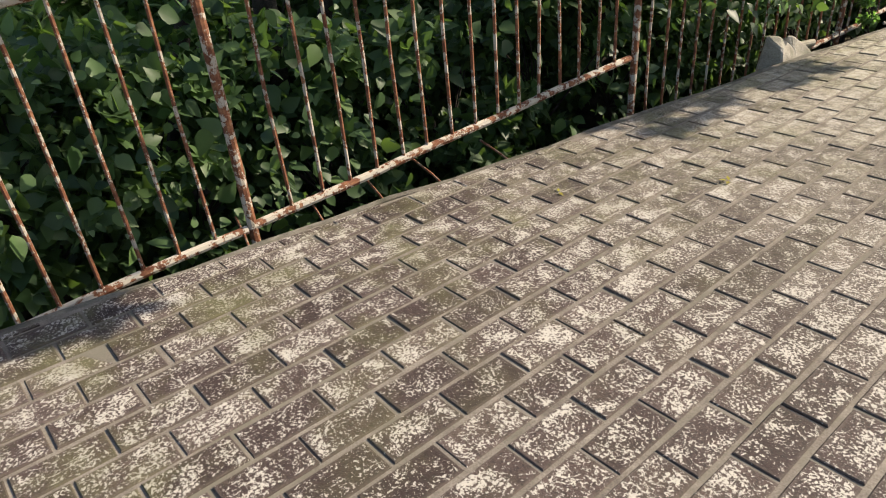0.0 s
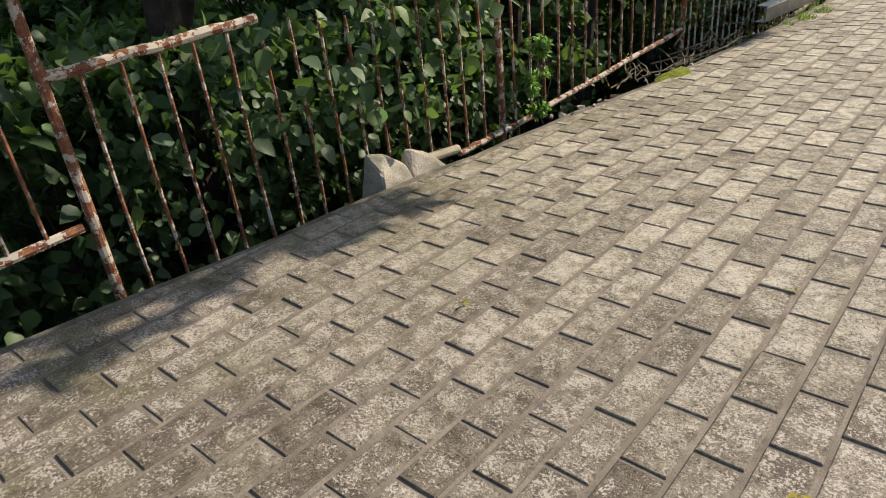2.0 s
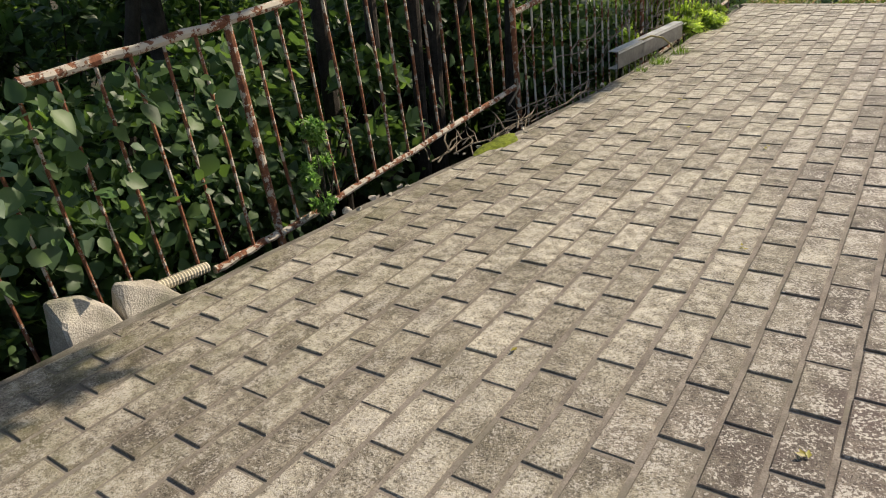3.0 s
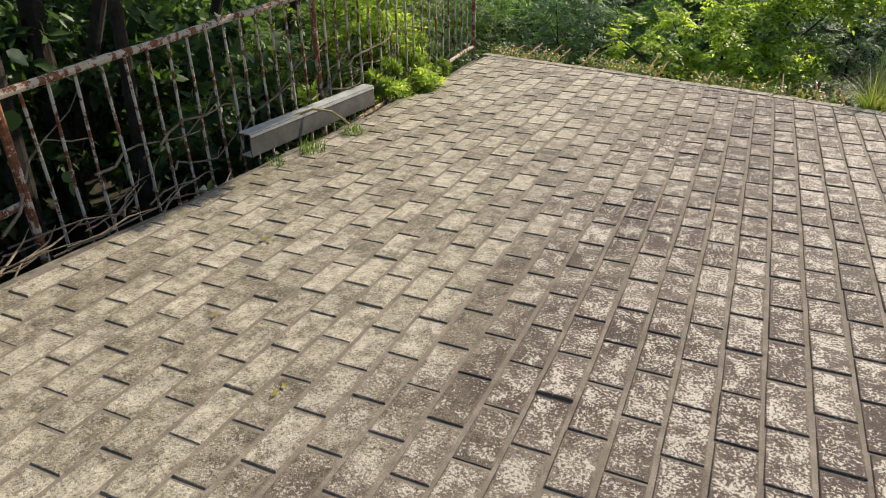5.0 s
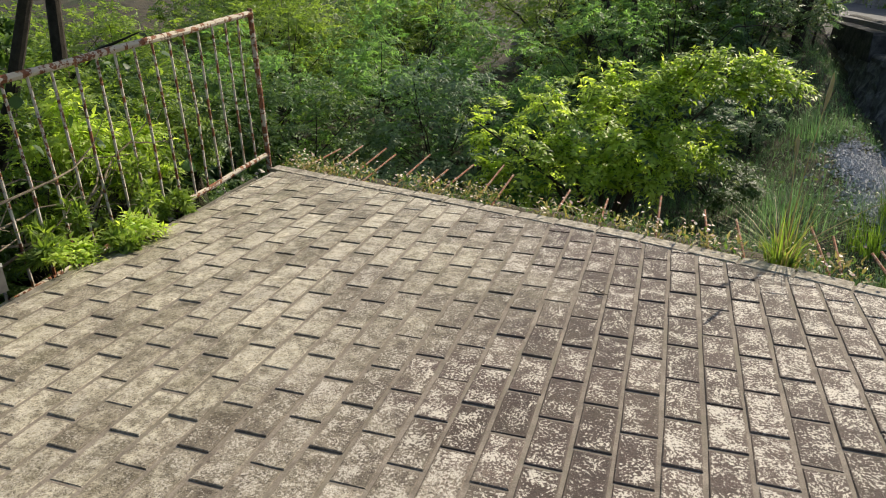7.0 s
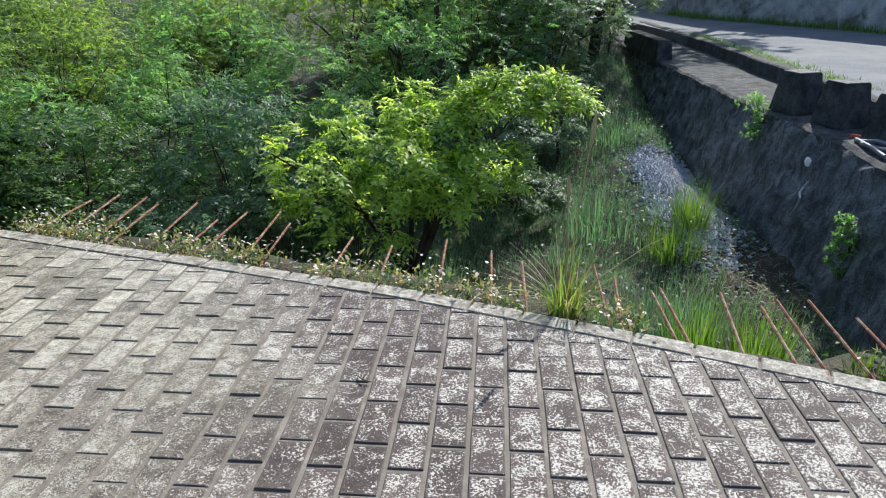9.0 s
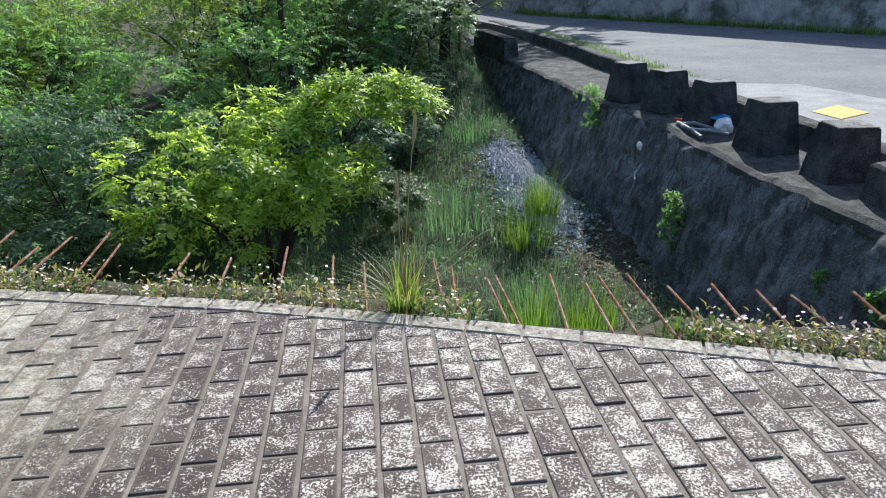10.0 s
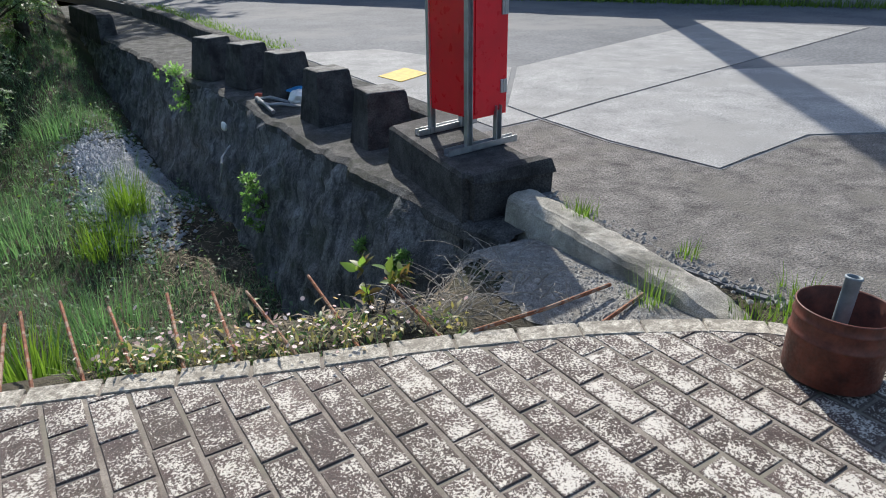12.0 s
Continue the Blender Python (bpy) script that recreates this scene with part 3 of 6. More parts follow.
# ---- retaining wall and ledge ----
wall = thing("wall_retaining", "dark mossy stone retaining wall with a concrete ledge", "wall", kind="structure")
wy = np.arange(6.75, 26.1, 0.055)
wz = np.linspace(0, 1, 36)
WY, WT = np.meshgrid(wy, wz)
low = np.minimum(height(wall_top_x(WY) - 0.5, WY), -0.6) - 0.25
WZ = low + (ledge_z(WY) - 0.03 - low) * WT
nz = np.array([noise.noise(Vector((a * 2.3, b * 3.1, 4.0))) + 0.5 * noise.noise(Vector((a * 6.1, b * 7.0, 9.0))) + 0.25 * noise.noise(Vector((a * 15, b * 15, 2.0))) for a, b in zip(WY.ravel(), WZ.ravel())]).reshape(WY.shape)
def joint(y, z):
    """How deep the bed between two rubble stones lies at a place on the wall."""
    d = noise.voronoi(Vector((y * 2.6, z * 3.4, 1.7)))[0]
    return -math.exp(-((d[1] - d[0]) / 0.10) ** 2)


nz = nz * 0.8 + 0.42 * np.array([joint(a, b) for a, b in zip(WY.ravel(), WZ.ravel())]).reshape(WY.shape)
WX = wall_top_x(WY) - 0.40 * (ledge_z(WY) - 0.03 - WZ) / 1.3 + 0.08 * nz
wi = np.arange(WY.size).reshape(WY.shape)
wf = np.stack([wi[:-1, :-1], wi[1:, :-1], wi[1:, 1:], wi[:-1, 1:]], -1).reshape(-1, 4)
face = new("stone_face", quads_mesh("stone_face", np.stack([WX, WY, WZ], -1).reshape(-1, 3), [wf], M_DARKSTONE))
face.parent = wall
s = Shape()
yy = list(np.arange(6.75, 26.1, 0.07))
nn = len(yy)
vs = []
for y in yy:
    j = 0.016 * math.sin(y * 5.1) + 0.035 * noise.noise(Vector((y * 4.3, 3.0, 0))) + 0.02 * noise.noise(Vector((y * 13.0, 7.0, 0)))
    wx = float(wall_top_x(y)) + j
    k = 6.1 if y < 8.6 else 6.56 + 0.02 * math.sin(y * 3.3) - 0.25 * max(0.0, (y - 20) / 6)
    lz = float(ledge_z(y))
    vs += [(wx - 0.03, y, lz - 0.10), (wx - 0.02, y, lz - 0.035), (wx + 0.03, y, lz + j * 0.4), (k - 0.12, y, lz + 0.02), (k - 0.11, y, -0.02 if y > 8.6 else lz + 0.02), (k - 0.08, y, 0.0 if y > 8.6 else lz + 0.02), (k + 0.08, y, 0.0 if y > 8.6 else lz + 0.02), (k + 0.1, y, -0.1)]
s.add(vs, [(i * 8 + k, i * 8 + k + 1, i * 8 + 9 + k, i * 8 + 8 + k) for i in range(nn - 1) for k in range(7)])
part("ledge", s, M_LEDGE, wall, "stained concrete ledge with a low kerb")
s = Shape()
s.prism([(5.12, 18.5, -0.4), (5.45, 18.5, -0.4), (5.3, 21.5, -0.4), (4.95, 21.5, -0.4)], [(5.15, 18.6, 0.12), (5.42, 18.6, 0.12), (5.27, 21.4, 0.12), (4.98, 21.4, 0.12)], 0.05)
part("parapet", s, M_BLOCK, wall, "low dark concrete parapet")
n = 2600
by = RNG.uniform(13.5, 22, n)
bx = 6.6 + np.abs(RNG.normal(0, 0.22, n)) - 0.25 * np.maximum(0, (by - 20) / 6)
V, F = blades(np.stack([bx, by, np.full(n, -0.04)], 1), RNG.normal(0, 0.03, (n, 2)), RNG.uniform(0.03, 0.10, n), np.full(n, 0.014), 2)
tagged(new("verge_grass", quads_mesh("verge_grass", V, [F], M_GRASS)), "strip of short grass along the road edge", "grass", kind="stuff")

# ---- far stone wall across the road ----
fw = thing("wall_far", "tall grey stone wall beyond the road", "wall", kind="structure")
fy = np.arange(5.0, 44.0, 0.22)
fz = np.linspace(-0.1, 3.2, 16)
FY, FZ = np.meshgrid(fy, fz)
nz = np.array([noise.noise(Vector((a * 1.9, b * 2.6, 1.0))) + 0.5 * noise.noise(Vector((a * 5.0, b * 5.5, 3.0))) for a, b in zip(FY.ravel(), FZ.ravel())]).reshape(FY.shape)
FX = far_foot(FY) + 0.02 + 0.18 * FZ + 0.10 * nz
fi = np.arange(FY.size).reshape(FY.shape)
ff = np.stack([fi[:-1, :-1], fi[1:, :-1], fi[1:, 1:], fi[:-1, 1:]], -1).reshape(-1, 4)
o = new("stone_face", quads_mesh("stone_face", np.stack([FX, FY, FZ], -1).reshape(-1, 3), [ff], mat_stone("grey_wall_stone", (0.2, 0.195, 0.19), (0.54, 0.525, 0.50), 2.5, 0.9, 1.0, (0.05, 0.06, 0.035), 0.06)))
o.parent = fw
n = 5000
by = RNG.uniform(6, 30, n)
bx = far_foot(by) - np.abs(RNG.normal(0, 0.28, n))
V, F = blades(np.stack([bx, by, np.full(n, -0.04)], 1), RNG.normal(0, 0.1, (n, 2)), RNG.uniform(0.08, 0.3, n), np.full(n, 0.03), 2)
tagged(new("verge_grass", quads_mesh("verge_grass", V, [F], M_GRASS)), "strip of bright grass at the foot of the far wall", "grass", kind="stuff")


# ---- fence ----
POSTS = [(-2.30, -6.35), (-2.125, -3.96), (-1.935, -1.58), (-1.745, 0.80), (-1.53, 2.93), (-1.455, 5.21), (-1.362, 7.96)]
# bottom and top rail heights at both ends of each panel
PANELS = [((-0.24, -0.03), (0.80, 1.02)), ((-0.03, 0.215), (1.02, 1.22)), ((-0.28, -0.09), (0.765, 0.935)), ((-0.10, 0.15), (0.94, 1.18)), ((-0.42, -0.23), (0.64, 0.825)), ((-0.22, 0.005), (0.825, 1.06))]


def fence_panel(k):
    (x0, y0), (x1, y1) = POSTS[k], POSTS[k + 1]
    (b0, b1), (t0, t1) = PANELS[k]
    rng = random.Random(40 + k)
    ob = thing("picket_fence", "rusty steel picket fence panel with flaking pale paint", "fence", "fence along the paving")
    top = max(t0, PANELS[k - 1][1][1] if k else t0)
    bot = min(b0, PANELS[k - 1][0][1] if k else b0) - 0.45

    def post(x, y, lo, hi):
        s = Shape()
        s.tube([(x, y + 0.02, lo), (x + 0.002, y + 0.005, (lo + hi) / 2), (x, y - 0.012, hi), (x, y - 0.012, hi + 0.004)], [0.021, 0.021, 0.020, 0.012], 10)
        part("post", s, M_RUST, ob, "round rusted post")

    post(x0, y0, bot, top + 0.02)
    if k == len(PANELS) - 1:
        post(x1, y1, b1 - 0.45, t1 + 0.03)

    def at(f, z):
        return (x0 + (x1 - x0) * f, y0 + (y1 - y0) * f, z)

    def rail(name, fa, fb, za, zb, r):
        s = Shape()
        m = 9
        pts = []
        for i in range(m):
            f = fa + (fb - fa) * i / (m - 1)
            g = (f - fa) / (fb - fa)
            pts.append(Vector(at(f, za + (zb - za) * g)) + Vector((0, 0, 0.004 * math.sin(i * 2.1 + k))))
        s.tube(pts, r, 8)
        part(name, s, M_RUSTRAIL, ob, "rusted rail with flaking pale paint")

    def ztop(f):
        return t0 + (t1 - t0) * f

    def zbot(f):
        return b0 + (b1 - b0) * f

    if k == 2:
        rail("top_rail", 0.0, 0.36, ztop(0), ztop(0.36), 0.021)
        rail("top_rail", 0.62, 1.0, ztop(0.62), ztop(1), 0.021)
        rail("bottom_rail", 0.84, 1.0, zbot(0.84), zbot(1), 0.020)
    elif k == 1:
        rail("top_rail", 0, 1, t0, t1, 0.021)
        rail("bottom_rail", 0.0, 0.985, zbot(0), zbot(0.985), 0.020)
    else:
        rail("top_rail", 0, 1, t0, t1, 0.021)
        rail("bottom_rail", 0, 0.995, b0, b1, 0.019)
    count = max(3, round(math.dist((x0, y0), (x1, y1)) / 0.147))
    for i in range(1, count):
        f = (0.024 + 0.0606 * i if k == 1 else i / count) + rng.uniform(-0.003, 0.003)
        lo, hi = zbot(f), ztop(f) - 0.01
        if k == 2 and 0.36 < f < 0.62:
            hi -= rng.uniform(0.02, 0.10)
        if k == 2 and f < 0.84:
            lo += rng.uniform(-0.02, 0.04)
        bx, by = rng.uniform(-0.008, 0.008), rng.uniform(-0.012, 0.012)
        p0, p1 = Vector(at(f, lo)), Vector(at(f, hi)) + Vector((0, -0.028, 0))
        s = Shape()
        s.tube([p0, p0.lerp(p1, 0.5) + Vector((bx, by, 0)), p1], [0.0085, 0.0085, 0.008], 6)
        part("picket", s, M_RUST if k < 4 else M_RUSTPALE, ob)
    return ob


for k in range(len(PANELS)):
    fence_panel(k)


# ---- steel channel lying along the edge ----
ch = thing("steel_channel", "pale painted steel channel lying on the paving edge", "channel")
a, b = Vector((-1.295, 4.20, -0.005)), Vector((-1.155, 5.45, 0.025))
d = (b - a).normalized()
w = Vector((d.y, -d.x, 0)).normalized()
up = Vector((0, 0, 1))


def strip(shape, p, q, u, wu, v, tv):
    """A flat bar from p to q, wu wide along u and tv thick along v."""
    lo = [p, p + u * wu, p + u * wu + v * tv, p + v * tv]
    hi = [q, q + u * wu, q + u * wu + v * tv, q + v * tv]
    shape.prism(lo, hi)


s = Shape()
strip(s, a, b, up, 0.135, w, 0.006)
part("web", s, M_DARKMETAL, ch, "dull grey side of the channel")
s = Shape()
strip(s, a + up * 0.136, b + up * 0.136, -w, 0.085, up, 0.007)
strip(s, a + up * 0.120 + w * 0.007, b + up * 0.120 + w * 0.007, up, 0.016, w, 0.004)
part("flange", s, M_CHANNEL, ch, "pale painted flange")
s = Shape()
strip(s, a - up * 0.002, b - up * 0.002, -w, 0.085, up, 0.006)
part("flange", s, M_CHANNEL, ch)
s = Shape()
pts = [(-1.27, 4.62, 0.145), (-1.20, 4.74, 0.165), (-1.13, 4.84, 0.13), (-1.09, 4.92, 0.06), (-1.08, 4.97, 0.012)]
s.tube(pts, 0.008, 6)
solo("bent_cane", s, M_STRAW, "pale dry cane bent over the channel", "cane")


# ---- concrete edging beside the fence ----
s = Shape()
ys = np.arange(-8.8, 7.6, 0.3)
vs = []
for y in ys:
    x = float(left_x(y)) + 0.012 * math.sin(y * 4.0) + 0.01 * math.sin(y * 9.7)
    wd = 0.06 + 0.012 * math.sin(y * 2.2)
    vs += [(x, y, -0.28), (x + 0.004, y, -0.02), (x + 0.015, y, -0.006), (x + wd, y, -0.007), (x + wd, y, -0.1)]
s.add(vs, [(i * 5 + k, i * 5 + 5 + k, i * 5 + 6 + k, i * 5 + 1 + k) for i in range(len(ys) - 1) for k in range(4)])
edging = solo("edging", s, M_EDGING, "worn concrete edging strip along the fence", "edging", kind="structure")

# ---- pale rock, pipe and twigs by the fence ----
def lump(name, loc, size, seed, mat, label, category, sub=3):
    bm = bmesh.new()
    bmesh.ops.create_icosphere(bm, subdivisions=sub, radius=1.0)
    for v in bm.verts:
        c = v.co.copy()
        q = noise.cell_vector(c * 1.4 + Vector((seed, seed * 2, 0)))
        r = 1 + 0.28 * noise.noise(c * 1.3 + Vector((seed, 0, 0))) + 0.10 * noise.noise(c * 4.0 + Vector((0, seed, 0))) + 0.10 * q.x
        v.co = Vector((c.x * size[0] * r, c.y * size[1] * r, c.z * size[2] * r))
    me = bpy.data.meshes.new(name)
    bm.to_mesh(me)
    bm.free()
    me.materials.append(mat)
    ob = new(name, me)
    ob.location = loc
    return tagged(ob, label, category)


def hull_rock(name, loc, pts, mat, label):
    """An angular broken rock: a bevelled hull with a chipped surface."""
    bm = bmesh.new()
    for p in pts:
        bm.verts.new(p)
    bmesh.ops.convex_hull(bm, input=bm.verts)
    bmesh.ops.delete(bm, geom=[v for v in bm.verts if not v.link_faces], context="VERTS")
    bmesh.ops.bevel(bm, geom=bm.edges[:], offset=0.05 * max(p.co.length for p in bm.verts), segments=1, affect="EDGES")
    bmesh.ops.triangulate(bm, faces=bm.faces[:])
    bmesh.ops.subdivide_edges(bm, edges=bm.edges[:], cuts=2, use_grid_fill=True)
    for v in bm.verts:
        v.co += v.co * 0.07 * noise.noise(v.co * 14)
    me = bpy.data.meshes.new(name)
    bm.to_mesh(me)
    bm.free()
    me.materials.append(mat)
    ob = new(name, me)
    ob.location = loc
    return tagged(ob, label, "rock")


hull_rock("rock", (-1.72, -0.22, -0.05), [(-0.08, -0.14, -0.12), (0.10, -0.12, -0.10), (0.11, 0.12, -0.06), (-0.08, 0.14, -0.08), (-0.05, -0.10, 0.16), (0.02, -0.03, 0.145), (-0.06, 0.05, 0.12), (0.05, 0.08, 0.08), (0.08, -0.11, 0.08)], M_ROCK, "pale broken rock on the paving edge")
hull_rock("rock", (-1.72, 0.0, -0.06), [(-0.07, -0.10, -0.06), (0.08, -0.10, -0.05), (0.09, 0.16, -0.03), (-0.07, 0.18, -0.05), (-0.03, -0.07, 0.125), (0.01, -0.03, 0.12), (-0.05, 0.10, 0.06), (0.04, 0.12, 0.03)], M_ROCK, "pale broken rock on the paving edge")
s = Shape()
pts = [Vector((-1.735, 0.06 + 0.3 * i / 40, -0.035 - 0.03 * i / 40)) for i in range(41)]
s.tube(pts, [0.024 + 0.004 * (i % 2) for i in range(41)], 10)
solo("corrugated_pipe", s, M_BEIGE, "short beige corrugated plastic pipe", "pipe")

s = Shape()
rt = random.Random(5)
for k in range(46):
    x, y = -1.42 + rt.uniform(-0.16, 0.14), rt.uniform(1.9, 3.75)
    x += (y - 2.8) * 0.09
    L = rt.uniform(0.15, 0.55)
    an = rt.uniform(0.6, 2.4)
    z = -0.05 + rt.uniform(-0.06, 0.05)
    p = [Vector((x, y, z))]
    for j in range(3):
        p.append(p[-1] + Vector((math.cos(an) * L / 3, math.sin(an) * L / 3, rt.uniform(-0.01, 0.045))))
        an += rt.uniform(-0.35, 0.35)
    s.tube(p, [0.006, 0.005, 0.004, 0.002], 5)
solo("twig_heap", s, M_TWIG, "heap of dry grey twigs along the fence", "twigs", kind="stuff")

s = Shape()
ring = []
for i in range(28):
    an = i / 28 * 6.283
    r = 1 + 0.2 * math.sin(an * 3 + 1) + 0.1 * math.sin(an * 7)
    ring.append((-1.24 + 0.075 * r * math.cos(an) + 0.02 * r * math.sin(an), 2.16 + 0.20 * r * math.sin(an)))
s.add([(x, y, -0.004) for x, y in ring] + [(-1.24 + (x + 1.24) * 0.7, 2.16 + (y - 2.16) * 0.7, 0.016) for x, y in ring] + [(-1.24, 2.16, 0.022)],
      [(i, (i + 1) % 28, 28 + (i + 1) % 28, 28 + i) for i in range(28)] + [(28 + i, 28 + (i + 1) % 28, 56) for i in range(28)])
solo("moss_patch", s, M_MOSS, "bright yellow-green moss cushion on the paving", "moss", smooth=True)

rc = random.Random(31)
for k in range(34):
    y = rc.choice((rc.uniform(0.7, 3.8), rc.uniform(0.9, 1.6), rc.uniform(5.9, 7.6)))
    x = float(left_x(y)) + rc.uniform(-0.06, 0.03)
    r = rc.uniform(0.010, 0.028)
    hull_rock("rubble_piece", (x, y, -0.004), [(rc.uniform(-r, r), rc.uniform(-r, r) * 1.4, rc.uniform(-r, r)) for _ in range(9)], M_ROCK, "small pale piece of broken concrete on the edging")

# ---- guard blocks on the ledge ----
def guard_block(x, y, turn, top=0.262):
    ob = thing("guard_block", "tapered dark-stained concrete guard block on the ledge", "guard block", "blocks along the road", loc=(x, y, -0.245))
    ob.rotation_euler = (0, 0, turn)
    h = top + 0.245
    s = Shape()
    lo = [(-0.22, -0.23, 0), (0.22, -0.23, 0), (0.22, 0.23, 0), (-0.22, 0.23, 0)]
    mid = [(-0.17, -0.155, h - 0.03), (0.17, -0.155, h - 0.03), (0.17, 0.155, h - 0.03), (-0.17, 0.155, h - 0.03)]
    s.prism(lo, mid, 0.0)
    s.prism([(a * 1.0, b * 1.0, h - 0.031) for a, b, _ in mid], [(a * 0.97, b * 0.97, h) for a, b, _ in mid], 0.02)
    part("body", s, M_BLOCK, ob)
    # Paler cap: wear, plus the sun on the top put into the colour.
    s = Shape()
    s.prism([(a * 0.96, b * 0.96, h - 0.004) for a, b, _ in mid], [(a * 0.93, b * 0.93, h + 0.003) for a, b, _ in mid], 0.006)
    part("worn_lit_top", s, M_CAP, ob, "worn top, paler where the sun falls")
    return ob


for x, y, tn in ((5.77, 13.18, 0.35), (5.96, 12.36, 0.30), (6.09, 11.42, 0.15), (6.03, 10.17, 0.02), (6.01, 9.04, -0.12)):
    guard_block(x, y, tn)

# ---- plinth and the red cabinet ----
pl = thing("plinth", "dark-stained concrete plinth at the road edge", "plinth")
s = Shape()
s.prism([(5.70, 8.40, -0.33), (5.50, 7.10, -0.33), (6.08, 7.02, -0.33), (6.30, 8.52, -0.33)], [(5.72, 8.37, 0.14), (5.52, 7.13, 0.14), (6.05, 7.05, 0.14), (6.28, 8.49, 0.14)], 0.025)
part("body", s, M_BLOCK, pl)
s = Shape()
s.prism([(5.53, 7.14, 0.135), (5.54, 7.03, 0.10), (6.09, 6.95, 0.10), (6.06, 7.08, 0.135)], [(5.54, 7.13, 0.155), (5.55, 7.05, 0.15), (6.07, 6.98, 0.185), (6.05, 7.06, 0.185)], 0.008)
s.prism([(5.56, 7.06, -0.25), (6.07, 6.98, -0.25), (6.07, 7.04, -0.25), (5.56, 7.12, -0.25)], [(5.55, 7.04, 0.12), (6.08, 6.97, 0.12), (6.08, 7.04, 0.12), (5.56, 7.11, 0.12)])
part("end_lip", s, M_BLOCK, pl, "raised chipped concrete end")
cab = thing("hose_cabinet", "red enamelled steel cabinet on galvanised legs", "cabinet")
s = Shape()
q = Matrix.Translation((5.99, 7.74, 0.335)) @ Matrix.Rotation(0.10, 4, "Z")
s.box(q, 0.29, 0.42, 0.88, 0.012)
body = part("body", s, M_RED, cab, "red enamelled box")
s = Shape()
s.box(q @ Matrix.Translation((0.0, -0.213, 0.03)), 0.26, 0.012, 0.82, 0.004)
door = part("door", s, M_RED, cab, "red door")
for z in (0.14, 0.62):
    s = Shape()
    s.box(q @ Matrix.Translation((0.09, -0.222, z)), 0.02, 0.012, 0.085, 0.003)
    s.box(q @ Matrix.Translation((0.122, -0.222, z)), 0.02, 0.012, 0.085, 0.003)
    s.tube([q @ Vector((0.106, -0.227, z)), q @ Vector((0.106, -0.227, z + 0.085))], 0.007, 8)
    part("hinge", s, M_GALV, door, "plated steel hinge")
for x, y, hi in ((5.855, 7.99, 1.3), (5.81, 7.48, 1.3), (6.07, 7.52, 0.40), (6.12, 8.0, 0.40)):
    s = Shape()
    m = Matrix.Translation((x, y, 0.15))
    s.box(m @ Matrix.Translation((0, 0.019, 0)), 0.042, 0.004, hi - 0.15, 0)
    s.box(m @ Matrix.Translation((-0.019, 0, 0)), 0.004, 0.034, hi - 0.15, 0)
    s.box(m @ Matrix.Translation((0.019, 0, 0)), 0.004, 0.034, hi - 0.15, 0)
    part("leg", s, M_GALV, cab, "galvanised channel leg")
for (x0, y0), (x1, y1) in (((5.74, 7.97), (6.28, 8.04)), ((5.64, 7.45), (6.22, 7.50))):
    s = Shape()
    p, r = Vector((x0, y0, 0.142)), Vector((x1, y1, 0.142))
    v = Vector((0, 1, 0))
    strip(s, p, r, v, 0.06, up, 0.006)
    strip(s, p, r, v, 0.005, up, 0.042)
    strip(s, p + v * 0.055, r + v * 0.055, v, 0.005, up, 0.042)
    part("foot", s, M_GALV, cab, "galvanised channel foot")

# ---- rubbish on the ledge and wall ----
s = Shape()
for pts in ([(5.72, 11.45, -0.23), (5.80, 11.2, -0.17), (5.92, 11.0, -0.20), (6.02, 10.9, -0.21)], [(5.70, 11.3, -0.22), (5.70, 11.0, -0.20), (5.78, 10.82, -0.17), (5.95, 10.72, -0.2)], [(5.74, 11.5, -0.22), (5.68, 11.05, -0.2), (5.66, 10.75, -0.22)]):
    s.tube(pts, 0.022, 8)
solo("bent_pipes", s, M_TUBE, "bundle of bent grey metal tubes on the ledge", "pipe")
lump("plastic_bag", (6.02, 10.98, -0.17), (0.09, 0.12, 0.085), 5, M_WHITE, "crumpled white plastic bag on the ledge", "bag")
lump("plastic_sheet", (6.10, 11.22, -0.12), (0.11, 0.13, 0.03), 11, M_BLUE, "crumpled blue plastic sheet", "sheet")
s = Shape()
s.box(Matrix.Translation((5.88, 11.68, -0.25)) @ Matrix.Rotation(0.6, 4, "Z"), 0.05, 0.22, 0.03, 0.01)
solo("plastic_tray", s, M_ORANGE, "small red-orange plastic piece on the ledge", "tray")
lump("paper_scrap", (5.385, 11.70, -0.53), (0.03, 0.06, 0.05), 4, M_WHITE, "crumpled white paper caught on the wall", "paper", 2)
s = Shape()
s.tube([(5.40, 11.62, -0.74), (5.24, 11.42, -0.80), (5.20, 11.30, -0.83), (5.19, 11.31, -0.92), (5.17, 11.38, -1.06)], 0.014, 6)
solo("bracket", s, M_GALV, "bent grey metal bracket on the wall", "bracket")

